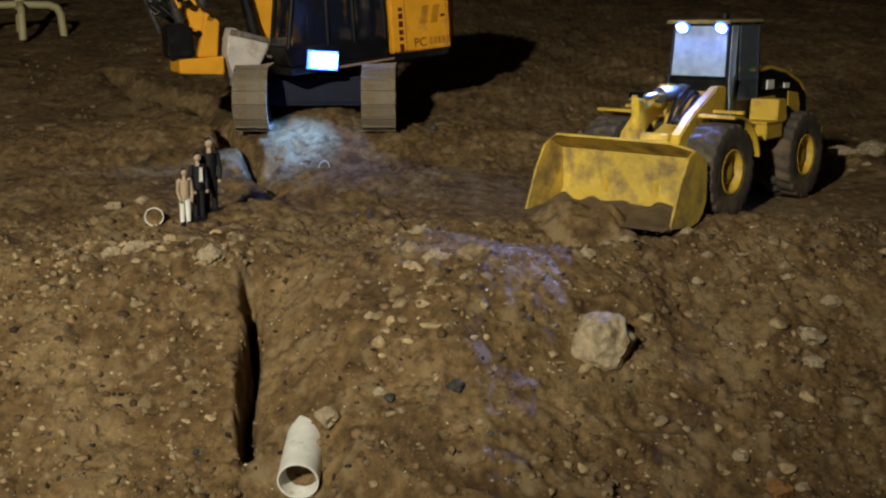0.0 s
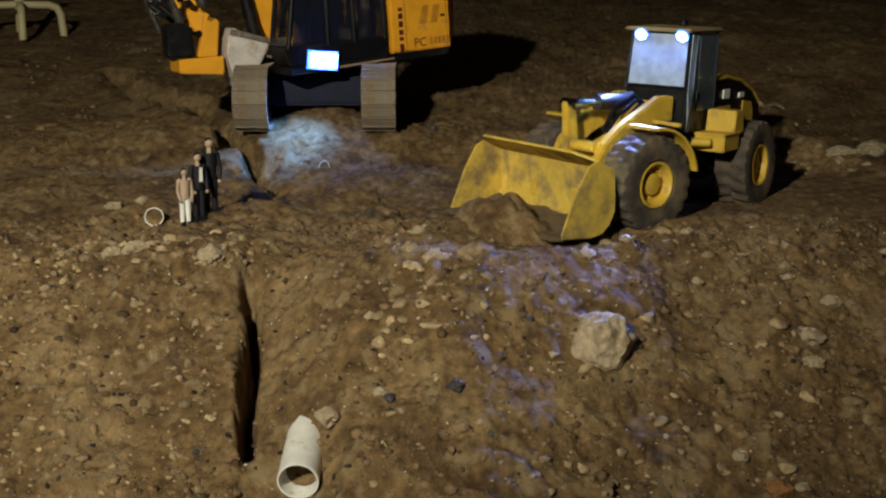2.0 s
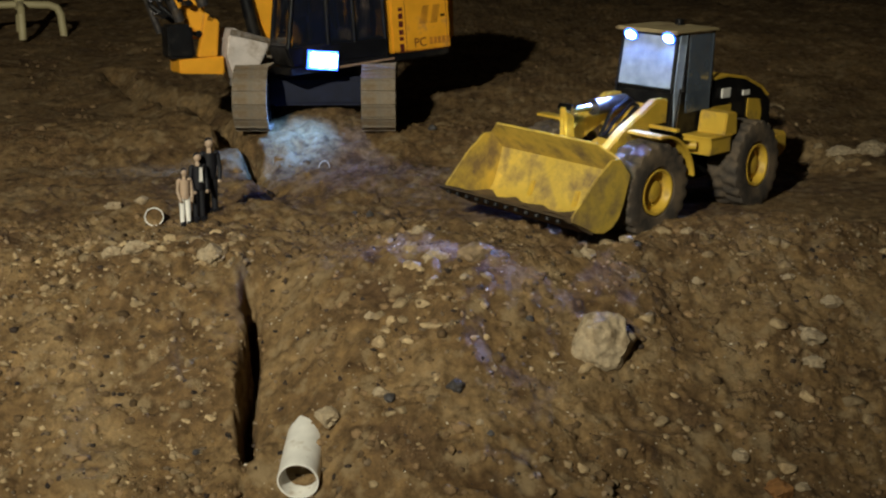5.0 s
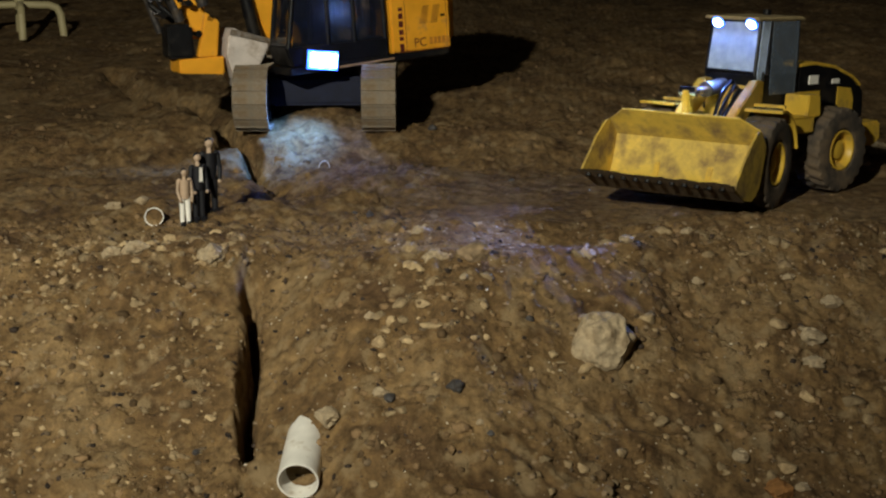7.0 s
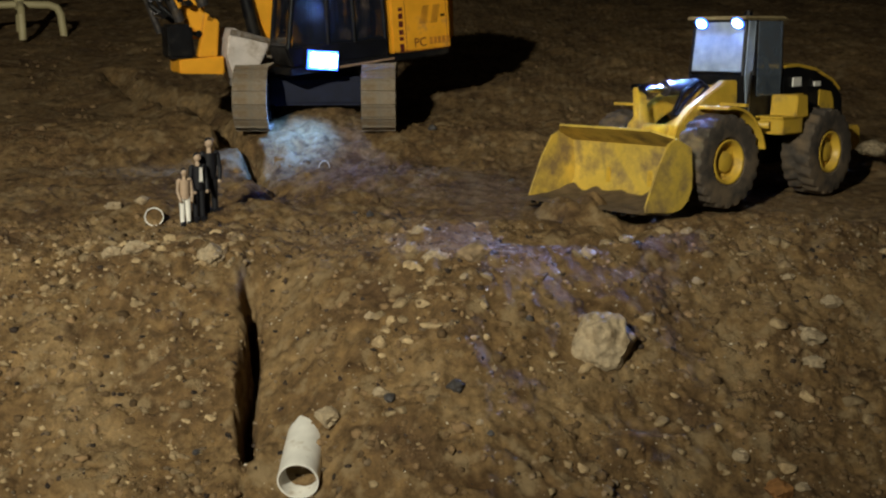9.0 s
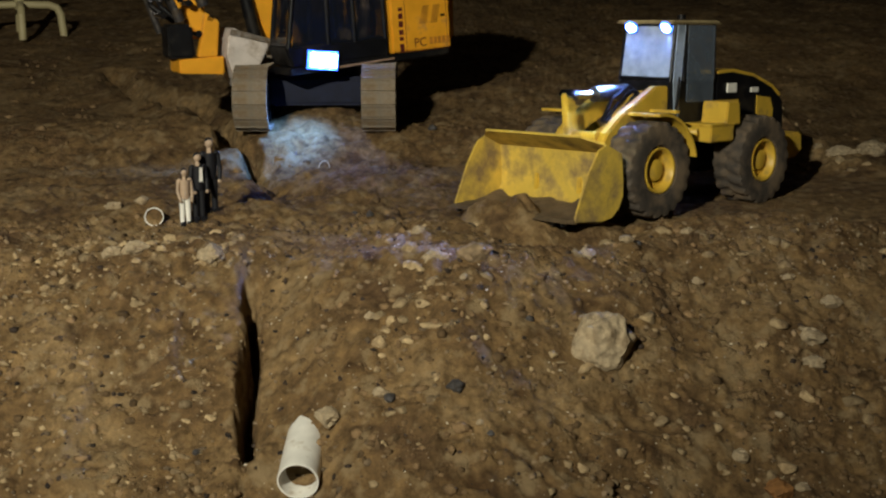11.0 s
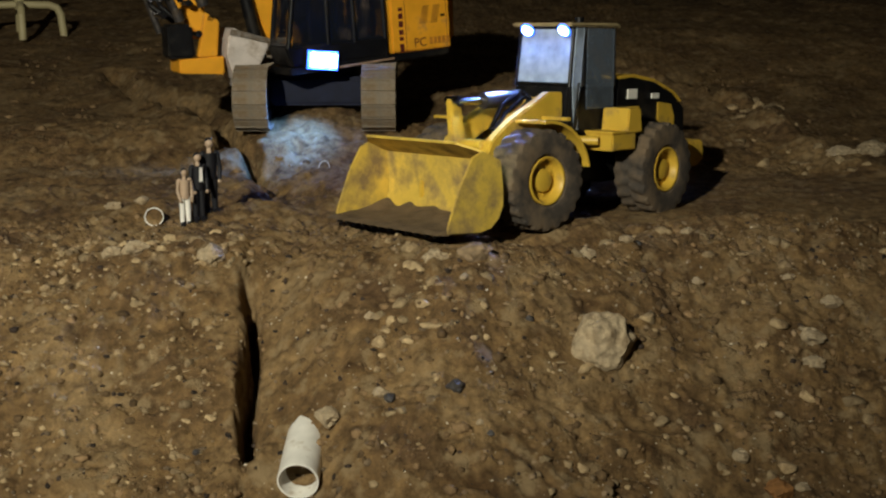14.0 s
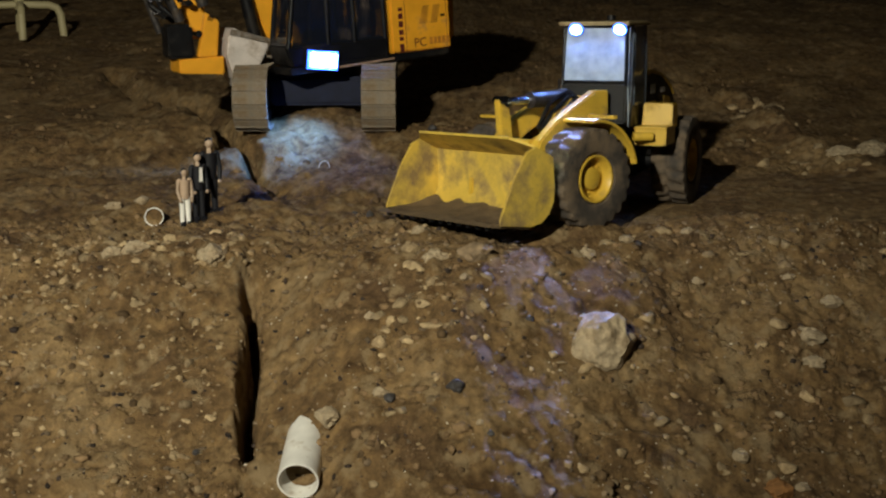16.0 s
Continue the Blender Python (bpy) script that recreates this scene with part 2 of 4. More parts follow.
def height(x, y):
    wob = 0.012 * lattice(x, y, 14, 3) + 0.007 * lattice(x, y, 38, 4)
    # the excavator's terrace, and the bank behind
    z = 0.05 * step(1.93, 2.12, y + wob * 2) * (1 - step(0.0, 0.45, x)) + 0.03 * step(2.0, 2.25, y + wob * 2) * step(0.0, 0.45, x)
    z = z + 0.115 * np.clip(y - 2.4, 0, 2.2) + 0.06 * np.clip(y - 4.6, 0, 12)
    # the ground falls away beside the haul road
    rim = np.interp(y, [1.88, 2.0, 2.12, 2.5, 2.76, 3.0, 3.4], [0.78, 0.70, 0.667, 0.615, 0.50, 0.42, 0.30]) + wob * 2
    z = z + (0.026 * (1 + 0.5 * lattice(x, y, 17, 61)) * np.exp(-((x - rim + 0.035) / 0.045) ** 2) - 0.09 * step(0.0, 0.07, x - rim)) * step(1.88, 2.02, y) * (1 - step(2.9, 3.6, y))
    # crest of the road's edge, and the soft spot where the wheel sinks in
    z = z + 0.007 * np.exp(-((y - 1.50 - 0.06 * x + wob) / 0.035) ** 2) * step(-0.12, 0.02, x)
    z = z + bump_at(x, y, 0.17, 1.475, 0.05, -0.026, 2.0, 28)
    # the near bank falls steeply towards the viewer: a crusted slab with a broken edge, and a shallow channel beside it
    crest = np.interp(x, [-0.6, -0.22, -0.10, 0.04, 0.16, 0.30, 0.6, 1.5], [1.425, 1.43, 1.395, 1.365, 1.425, 1.50, 1.555, 1.60]) + wob * 0.6
    down = np.clip(crest - y, 0, 0.6)
    z = z - 0.62 * (np.sqrt(down * down + 0.0009) - 0.03)
    edge = np.interp(y, [1.10, 1.20, 1.36, 1.45], EDGE) + 0.003 * lattice(x * 0, y, 22, 8) + 0.0030 * lattice(x * 0, y, 57, 9) + 0.0012 * lattice(x * 0, y, 120, 10)
    near = step(0.01, 0.05, crest - y)
    deep = 0.22 + 0.78 * step(1.130, 1.19, y) * (1 - step(1.33, 1.372, y))
    z = z + near * (0.009 * (1 - step(-0.003, 0.003, x - edge)))
    z = z - near * deep * 0.028 * step(-0.001, 0.003, x - edge) * (1 - step(0.012, 0.09, x - edge)) - near * deep * 0.065 * np.exp(-((x - edge - 0.0075) / 0.0068) ** 2) * step(0.3, 0.6, deep)
    z = z + near * step(0.05, 0.14, x - edge) * 0.012
    # left of the crevice the ground stands higher, with a broken drop to the dug side
    side = np.interp(y, [1.72, 1.755, 1.83, 1.92, 2.06, 2.25, 2.4], [-0.205, -0.215, -0.250, -0.290, -0.347, -0.430, -0.50]) - x + wob + 0.010 * lattice(x, y, 29, 51) + 0.006 * lattice(x, y, 70, 52)
    z = z + 0.006 * step(0.004, 0.018, side) * (1 - step(0.04, 0.20, side)) * step(1.70, 1.80, y) * (1 - step(2.25, 2.4, y))
    reach = np.interp(y, [1.8, 2.0, 2.1], [0.10, 0.060, 0.030])
    z = z - np.interp(y, [1.8, 1.9, 2.05, 2.3], [0.045, 0.026, 0.018, 0.012]) * step(-0.008, 0.006, -side) * (1 - step(0.2, 1.0, -side / reach)) * step(1.74, 1.80, y) * (1 - step(2.22, 2.34, y))
    z = z - 0.060 * np.exp(-((side + 0.014) / 0.013) ** 2) * step(1.76, 1.84, y) * (1 - step(2.2, 2.3, y))
    # crevice dug by the excavator, and the pit at its end
    g = line_gap(x + wob, y + wob, CREVICE)
    z = z - 0.080 * np.exp(-(g / 0.021) ** 2) * (0.65 + 0.35 * lattice(x, y, 9, 31)) + 0.008 * np.exp(-((g - 0.05) / 0.025) ** 2)
    z = z + bump_at(x, y, -0.208, 1.787, 0.038, -0.095, 1.3, 120) + bump_at(x, y, -0.20, 2.20, 0.060, 0.028, 1.4) + bump_at(x, y, -0.285, 1.70, 0.03, -0.012, 1.4)
    z = z + bump_at(x, y, -0.245, 1.60, 0.045, 0.018, 1.3) + bump_at(x, y, -0.12, 1.66, 0.05, 0.015)
    z = z + bump_at(x, y, -0.38, 1.605, 0.03, 0.018, 1.6) + bump_at(x, y, -0.137, 1.095, 0.036, -0.034) + bump_at(x, y, -0.132, 1.19, 0.03, 0.008, 1.4) + bump_at(x, y, 0.0, 1.29, 0.06, 0.012, 1.3) + bump_at(x, y, 0.36, 1.34, 0.05, 0.012)
    z = z + bump_at(x, y, -0.134, 1.165, 0.026, -0.018, 1.3, 90)
    z = z + bump_at(x, y, -0.06, 1.90, 0.07, 0.018, 1.5) + bump_at(x, y, 0.24, 2.52, 0.22, 0.05, 1.3)
    # relief at falling sizes; calmer on the haul road
    road = step(1.50, 1.56, y) * (1 - step(1.92, 2.02, y)) * step(-0.02, 0.06, x)
    rough = 1 - 0.75 * road
    ridge = 1 - np.abs(lattice(x, y, 26, 11))
    z = z + rough * (0.008 * lattice(x, y, 7, 1) + 0.005 * lattice(x, y, 19, 2))
    crag = (1 - np.abs(lattice(x + wob, y - wob, 60, 21))) ** 2 + 0.6 * (1 - np.abs(lattice(x - wob, y + wob, 120, 22))) ** 2
    flat = 0.55 + 0.45 * lattice(x, y, 9, 23)
    z = z + rough * (0.0030 * (ridge - 0.5) + flat * 0.0036 * (crag - 0.9) + 0.0036 * lattice(x, y, 95, 6) + 0.0024 * lattice(x, y, 175, 7))
    # lumps thrown up on the bank
    z = z + near * 0.006 * np.clip(lattice(x + wob, y + wob, 33, 41) - 0.25, 0, 1) + near * 0.005 * np.clip(lattice(x - wob, y, 68, 42) - 0.3, 0, 1)
    # wheel ruts
    z = z - 0.0025 * road * np.abs(lattice(x * 0.2 + y * 0.9, y * 0.5 - x * 0.7, 60, 12))
    return z


def spaced(knots):
    out = [knots[0][0]]
    for (a, _), (b, s) in zip(knots, knots[1:]):
        k = max(1, round((b - a) / s))
        out += [a + (b - a) * (i + 1) / k for i in range(k)]
    return np.array(out)


def make_ground():
    xs = spaced([(-60, 0), (-6, 6), (-1.6, 0.12), (-0.62, 0.02), (0.62, 0.0034), (1.3, 0.012), (6, 0.12), (60, 6)])
    ys = spaced([(-60, 0), (-3, 6), (0.4, 0.15), (1.0, 0.02), (1.56, 0.0026), (2.3, 0.0052), (4.2, 0.016), (16, 0.3), (60, 6)])
    gx, gy = np.meshgrid(xs, ys)
    z = height(gx, gy)
    nx, ny = len(xs), len(ys)
    co = np.stack([gx, gy, z], -1).reshape(-1, 3)
    i = np.arange(nx * ny).reshape(ny, nx)
    q = np.stack([i[:-1, :-1], i[:-1, 1:], i[1:, 1:], i[1:, :-1]], -1).reshape(-1, 4)
    me = bpy.data.meshes.new("ground")
    me.vertices.add(len(co))
    me.vertices.foreach_set("co", co.ravel())
    me.loops.add(q.size)
    me.loops.foreach_set("vertex_index", q.ravel())
    me.polygons.add(len(q))
    me.polygons.foreach_set("loop_start", np.arange(0, q.size, 4))
    me.update(calc_edges=True)
    me.shade_smooth()
    me.materials.append(SOIL)
    return tagged(new("ground", me), "rough brown building-site soil with clods, cracks and a trench", "ground", kind="structure")


def level(x, y):
    return float(height(np.array([float(x)]), np.array([float(y)]))[0])


ground = make_ground()


# ---------------------------------------------------------------- wheel loader
WHEEL_R = 0.061


def tyre_mesh(bm, r, w):
    """A worn, lugged earthmover tyre round the y axis, in one skin."""
    h, ri, seg, lugs = w / 2, r * 0.47, 168, 21
    across = [(ri, -0.72), (ri * 1.14, -0.93), (r * 0.72, -1.0), (r * 0.86, -0.99), (r * 0.925, -0.93), (r * 0.95, -0.80), (r * 0.952, -0.5), (r * 0.953, -0.16)]
    across = across + [(r * 0.953, 0.0)] + [(q, -s) for q, s in across[::-1]]
    rings = []
    for i in range(seg):
        a = 2 * math.pi * i / seg
        ring = []
        for q, s in across:
            if abs(s) < 0.96 and q > r * 0.9:
                ph = (i / seg * lugs + (0.5 if s < 0 else 0.0) + abs(s) * 0.38) % 1.0
                lug = min(1.0, max(0.0, (0.30 - abs(ph - 0.5)) / 0.07)) * (0.35 if abs(s) < 0.1 else 1.0)
                q = q + r * 0.048 * lug
            ring.append(bm.verts.new((q * math.cos(a), s * h, q * math.sin(a))))
        rings.append(ring)
    k = len(across)
    for i in range(seg):
        p, q = rings[i], rings[(i + 1) % seg]
        for j in range(k):
            bm.faces.new((p[j], p[(j + 1) % k], q[(j + 1) % k], q[j]))
    bmesh.ops.recalc_face_normals(bm, faces=bm.faces[:])
    return bm


def rim_mesh(bm, r, out, side):
    """A dished rim whose face looks along side * y."""
    s = side
    lathe(bm, [(r, s * out), (r * 0.93, s * out), (r * 0.86, s * (out - 0.002)), (r * 0.80, s * (out - 0.011)), (r * 0.52, s * (out - 0.013)), (r * 0.46, s * (out - 0.007)),
               (r * 0.22, s * (out - 0.005)), (0.0004, s * (out - 0.005)), (0.0004, s * (out - 0.03)), (r, s * (out - 0.03))], 36)
    for i in range(10):
        a = 2 * math.pi * i / 10
        x, z = r * 0.62 * math.cos(a), r * 0.62 * math.sin(a)
        rod(bm, (x, s * (out - 0.014), z), (x, s * (out - 0.0105), z), 0.0014, 6)
    return bm


def make_wheel(parent, x, side, r=WHEEL_R):
    w = part("wheel", tyre_mesh(new_bm(), r, 0.047), RUBBER, parent, "dusty black lugged tyre", smooth=True, m=pose(x, side * 0.077, 0.058))
    part("rim", rim_mesh(new_bm(), r * 0.475, 0.0215, side), YELLOW, w, "yellow dished steel rim", smooth=True)
    return w


def make_loader():
    L = tagged(new("wheel_loader"), "yellow articulated wheel loader, black cab, blue-white lamps, driving on soil", "wheel loader")
    # rear chassis, belly and axle
    bm = new_bm()
    plate(bm, [(0.012, 0.05), (0.012, 0.10), (-0.07, 0.105), (-0.22, 0.10), (-0.225, 0.055), (-0.17, 0.045), (-0.06, 0.04)], -0.036, 0.036)
    part("rear_chassis", bm, BLACK, L, "black rear chassis", bevel=0.002)
    axle = part("rear_axle", rod(new_bm(), (0, -0.07, 0), (0, 0.07, 0), 0.013, 16), BLACK, L, m=pose(-0.118, 0, 0.058), smooth=True)
    # cab
    bm = new_bm()
    plate(bm, [(0.030, 0.118), (0.026, 0.168), (-0.074, 0.168), (-0.078, 0.105), (-0.03, 0.10)], -0.043, 0.043)
    cab = part("cab", bm, BLACK, L, "black lower cab shell", bevel=0.0025)
    bm = new_bm()
    plate(bm, [(0.032, 0.2410), (0.030, 0.2455), (-0.070, 0.2465), (-0.080, 0.2410)], -0.048, 0.048)
    part("roof", bm, ROOF, L, "dusty pale ochre cab roof", bevel=0.002)
    for y in (-0.042, 0.042):
        for x0, x1, r in ((0.0255, 0.0175, 0.0024), (-0.004, -0.006, 0.003), (-0.071, -0.069, 0.003)):
            part("pillar", rod(new_bm(), (x0, y, 0.166), (x1, y * 0.97, 0.242), r, 8), BLACK, L, "black cab pillar", smooth=True)
    for z in (0.170, 0.2395):
        x = 0.0250 - (z - 0.17) * 0.1
        part("cross_bar", rod(new_bm(), (x, -0.042, z), (x, 0.042, z), 0.0020, 8), BLACK, L, smooth=True)
    bm = new_bm()
    plate(bm, [(0.0262, 0.170), (0.0182, 0.2385), (0.0170, 0.2385), (0.0250, 0.170)], -0.040, 0.040)
    ws = part("windscreen", bm, DUSTY_LIT_GLASS, L, "dusty windscreen with roof-lamp blue painted in")
    ws.visible_shadow = False
    for y in (-0.0430, 0.0420):
        for x0, x1 in ((0.0155, -0.001), (-0.009, -0.067)):
            foot = [(0.010, 0.112), (0.016, 0.112), (0.0215, 0.168)] if x0 > 0 else [(x1, 0.138), (x0, 0.138)]
            w = part("side_window", plate(new_bm(), foot + [(x0, 0.2395), (x1, 0.2395)], y - 0.0014 if y < 0 else y + 0.0010, y + 0.0002 if y < 0 else y + 0.0026), DUSTY_LIT_GLASS if x0 > 0 else DOOR_GLASS, L, "dusty corner window with roof-lamp blue painted in" if x0 > 0 else "dark side window")
            w.visible_shadow = False
    # operator's seat, seen as a dark shape behind the glass
    bm = new_bm()
    box(bm, -0.05, -0.015, -0.014, 0.014, 0.168, 0.178)
    box(bm, -0.056, -0.046, -0.014, 0.014, 0.175, 0.215)
    part("seat", bm, BLACK, L, bevel=0.003)
    # roof lamps
    for y in (-0.029, 0.029):
        bm = new_bm()
        box(bm, -0.002, 0.0105, y - 0.0045, y + 0.0145, 0.2285, 0.2405)
        box(bm, 0.008, 0.0235, y - 0.0045, y + 0.0145, 0.2400, 0.2412)
        h = part("lamp_housing", bm, BLACK, L, bevel=0.001)
        aim = pose(0.0275, y + 0.005, 0.2368, 0, 35.0 if y > 0 else 33.5, 0 if y > 0 else 11)
        bm = new_bm()
        lathe(bm, [(0.0002, -0.0078), (0.0042, -0.0078), (0.0060, 0.0016), (0.0023, 0.0016), (0.0023, -0.0064), (0.0002, -0.0064)], 20)
        part("lamp_tube", bm, BLACK, h, smooth=True, m=aim @ pose(0, 0, 0, 0, 0, -90))
        bm = new_bm()
        lathe(bm, [(0.0027, 0.0017), (0.0066, 0.0017), (0.0062, 0.0030), (0.0030, 0.0030)], 20)
        part("lens", bm, GLOW, h, "glowing blue-white lamp ring", m=aim @ pose(0, 0, 0, 0, 0, -90))
        # added glowing ring, imitates the blue fringe round the lamp
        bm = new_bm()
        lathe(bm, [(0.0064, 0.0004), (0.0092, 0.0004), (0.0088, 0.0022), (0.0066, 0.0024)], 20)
        part("halo_rim", bm, BLUE_HALO, h, "added blue glowing rim imitating lamp bloom", m=aim @ pose(0, 0, 0, 0, 0, -90))
        bm = new_bm()
        rod(bm, (-0.0063, 0, 0), (-0.0056, 0, 0), 0.0014, 14)
        part("diode", bm, LED, h, "bright blue-white diode", m=aim)
    # beacon
    bm = new_bm()
    rod(bm, (-0.05, 0.0, 0.247), (-0.05, 0.0, 0.254), 0.006, 14)
    part("roof_unit", bm, BLACK, L, smooth=True)
    # engine hood
    bm = new_bm()
    plate(bm, [(-0.080, 0.105), (-0.080, 0.178), (-0.12, 0.180), (-0.17, 0.173), (-0.220, 0.156), (-0.252, 0.134), (-0.256, 0.09), (-0.19, 0.09)], -0.040, 0.040)
    hood = part("engine_hood", bm, BLACK, L, "black sloping engine hood", bevel=0.004, smooth=True)
    bm = new_bm()
    plate(bm, [(-0.082, 0.1785), (-0.12, 0.1805), (-0.17, 0.1735), (-0.220, 0.1565), (-0.240, 0.1435), (-0.240, 0.1400), (-0.220, 0.1522), (-0.17, 0.1690), (-0.12, 0.1760), (-0.082, 0.1740)], -0.0415, 0.0415)
    part("hood_stripe", bm, YELLOW, hood, "yellow top edge", bevel=0.0008)
    for y in (-0.0415, 0.0403):
        part("side_panel", plate(new_bm(), [(-0.180, 0.09), (-0.180, 0.142), (-0.214, 0.138), (-0.222, 0.122), (-0.222, 0.09)], y, y + 0.0012), YELLOW, hood, "yellow side panel")
        part("side_panel", plate(new_bm(), [(-0.085, 0.120), (-0.085, 0.138), (-0.134, 0.138), (-0.134, 0.120)], y, y + 0.0012), YELLOW, hood, "yellow side panel")
        part("maker_mark", box(new_bm(), -0.128, -0.106, y - 0.0004, y + 0.0016, 0.148, 0.161), WHITE, hood, "plain white mark")
        part("model_mark", box(new_bm(), -0.182, -0.164, y - 0.0004, y + 0.0016, 0.147, 0.154), WHITE, hood, "plain white mark")
    for i in range(7):
        part("grille_slat", box(new_bm(), -0.2572, -0.2548, -0.032, 0.032, 0.094 + i * 0.0045, 0.0965 + i * 0.0045), STEEL, hood)
    bm = new_bm()
    rod(bm, (-0.10, -0.02, 0.178), (-0.10, -0.02, 0.200), 0.004, 12)
    part("exhaust_stack", bm, BLACK, L, smooth=True)
    # counterweight
    bm = new_bm()
    plate(bm, [(-0.225, 0.050), (-0.225, 0.084), (-0.282, 0.086), (-0.285, 0.058), (-0.27, 0.048)], -0.055, 0.055)
    part("counterweight", bm, YELLOW, L, "yellow rear counterweight", bevel=0.003)
    # steps, tank boxes and platforms beside the cab
    for s in (1, -1):
        bm = new_bm()
        a, b = sorted((s * 0.046, s * 0.088))
        box(bm, -0.058, -0.006, a, b, 0.087, 0.111)
        t = part("side_box", bm, YELLOW, L, "yellow side box and step", bevel=0.0015)
        box_lid = new_bm()
        a, b = sorted((s * 0.046, s * 0.0895))
        box(box_lid, -0.059, -0.003, a, b, 0.1112, 0.1082)
        part("tread_plate", box_lid, YELLOW, t, bevel=0.0008)
        bm = new_bm()
        a, b = sorted((s * 0.046, s * 0.087))
        plate(bm, [(-0.040, 0.1084), (-0.044, 0.139), (-0.070, 0.139), (-0.074, 0.1084)], a, b)
        part("upper_box", bm, YELLOW, t, bevel=0.0015)
        bm = new_bm()
        rod(bm, (0.014, s * 0.05, 0.100), (0.002, s * 0.072, 0.100), 0.006, 12)
        part("air_tank", bm, YELLOW, L, smooth=True)
        bm = new_bm()
        rod(bm, (0.02, s * 0.046, 0.112), (0.016, s * 0.05, 0.172), 0.0013, 8)
        part("hand_rail", bm, BLACK, L, smooth=True)
        # rear mudguards
        bm = new_bm()
        pts = [(-0.118 + 0.069 * math.cos(a), 0.058 + 0.069 * math.sin(a)) for a in np.linspace(0.55, 2.5, 14)]
        pts += [(-0.118 + 0.066 * math.cos(a), 0.058 + 0.066 * math.sin(a)) for a in np.linspace(2.5, 0.55, 14)]
        a, b = sorted((s * 0.042, s * 0.060))
        plate(bm, pts, a, b)
        part("rear_mudguard", bm, BLACK, L)
    # front frame
    bm = new_bm()
    plate(bm, [(0.0, 0.045), (0.0, 0.09), (0.035, 0.105), (0.035, 0.150), (0.055, 0.154), (0.07, 0.11), (0.135, 0.085), (0.15, 0.05), (0.11, 0.04)], -0.026, 0.026)
    F = part("front_frame", bm, YELLOW, L, "yellow front frame tower", bevel=0.002)
    part("front_axle", rod(new_bm(), (0.108, -0.07, 0.058), (0.108, 0.07, 0.058), 0.013, 16), BLACK, F, smooth=True)
    for s in (1, -1):
        # lift arm: a boomerang plate from the tower to the bucket
        bm = new_bm()
        a, b = sorted((s * 0.030, s * 0.044))
        plate(bm, [(0.028, 0.128), (0.028, 0.160), (0.052, 0.160), (0.118, 0.127), (0.148, 0.104), (0.172, 0.058), (0.180, 0.036), (0.170, 0.026), (0.158, 0.032), (0.146, 0.064), (0.128, 0.088), (0.098, 0.107), (0.052, 0.128)], a, b)
        arm = part("lift_arm", bm, YELLOW, F, "yellow boomerang lift arm", bevel=0.0018)
        bm = new_bm()
        rod(bm, (0.03, s * 0.022, 0.075), (0.095, s * 0.024, 0.092), 0.0075, 14)
        part("lift_cylinder", bm, YELLOW, F, smooth=True)
        bm = new_bm()
        rod(bm, (0.095, s * 0.024, 0.092), (0.125, s * 0.028, 0.10), 0.004, 12)
        part("lift_rod", bm, CHROME, F, smooth=True)
        # mudguard
        bm = new_bm()
        pts = [(0.108 + 0.071 * math.cos(a), 0.058 + 0.071 * math.sin(a)) for a in np.linspace(1.45, 2.95, 16)]
        pts += [(0.108 + 0.0675 * math.cos(a), 0.058 + 0.0675 * math.sin(a)) for a in np.linspace(2.95, 1.45, 16)]
        a, b = sorted((s * 0.050, s * 0.102))
        plate(bm, pts, a, b)
        part("mudguard", bm, YELLOW, F, "yellow curved mudguard", bevel=0.0006)
        # lamp bracket
        bm = new_bm()
        box(bm, 0.060, 0.066, min(s * 0.045, s * 0.088), max(s * 0.045, s * 0.088), 0.127, 0.131)
        part("lamp_bracket", bm, YELLOW, F)
    # tilt linkage: lever, cylinder and hoses
    bm = new_bm()
    plate(bm, [(0.146, 0.052), (0.142, 0.10), (0.150, 0.150), (0.158, 0.157), (0.167, 0.151), (0.163, 0.10), (0.170, 0.055), (0.160, 0.046)], -0.0195, -0.0095)
    part("tilt_lever", bm, YELLOW, F, "yellow upright tilt lever", bevel=0.0015)
    bm = new_bm()
    rod(bm, (0.1585, -0.024, 0.150), (0.1585, -0.002, 0.150), 0.0068, 16)
    part("lever_pin", bm, CHROME, F, smooth=True)
    bm = new_bm()
    rod(bm, (0.055, -0.006, 0.152), (0.118, -0.006, 0.150), 0.0105, 18)
    part("tilt_cylinder", bm, DARK_STEEL, F, "dark metal tilt cylinder", smooth=True)
    bm = new_bm()
    rod(bm, (0.118, -0.006, 0.150), (0.1585, -0.006, 0.150), 0.005, 12)
    part("tilt_rod", bm, CHROME, F, smooth=True)
    bm = new_bm()
    rod(bm, (0.168, -0.03, 0.075), (0.168, 0.03, 0.075), 0.0085, 14)
    rod(bm, (0.150, -0.03, 0.098), (0.150, 0.03, 0.098), 0.007, 14)
    part("cross_tube", bm, YELLOW, F, smooth=True)
    for k, y in enumerate((0.010, 0.016, 0.022)):
        bm = new_bm()
        pts = [(0.04, y, 0.145), (0.07, y + 0.002, 0.160 - k * 0.006), (0.10, y, 0.145 - k * 0.01), (0.12, y, 0.115)]
        for p, q in zip(pts, pts[1:]):
            rod(bm, p, q, 0.0028, 8)
        part("hose", bm, BLACK, F, smooth=True)
    # bucket, in its own space: pivot at the origin, opening along x
    W = 0.103
    back = [(0.034, -0.0365), (0.018, -0.033), (0.006, -0.023), (-0.001, -0.008), (-0.001, 0.010), (0.0035, 0.0440)]
    inner = [(0.0068, 0.0443), (0.0022, 0.010), (0.0022, -0.007), (0.009, -0.021), (0.020, -0.030), (0.036, -0.0335)]
    bm = new_bm()
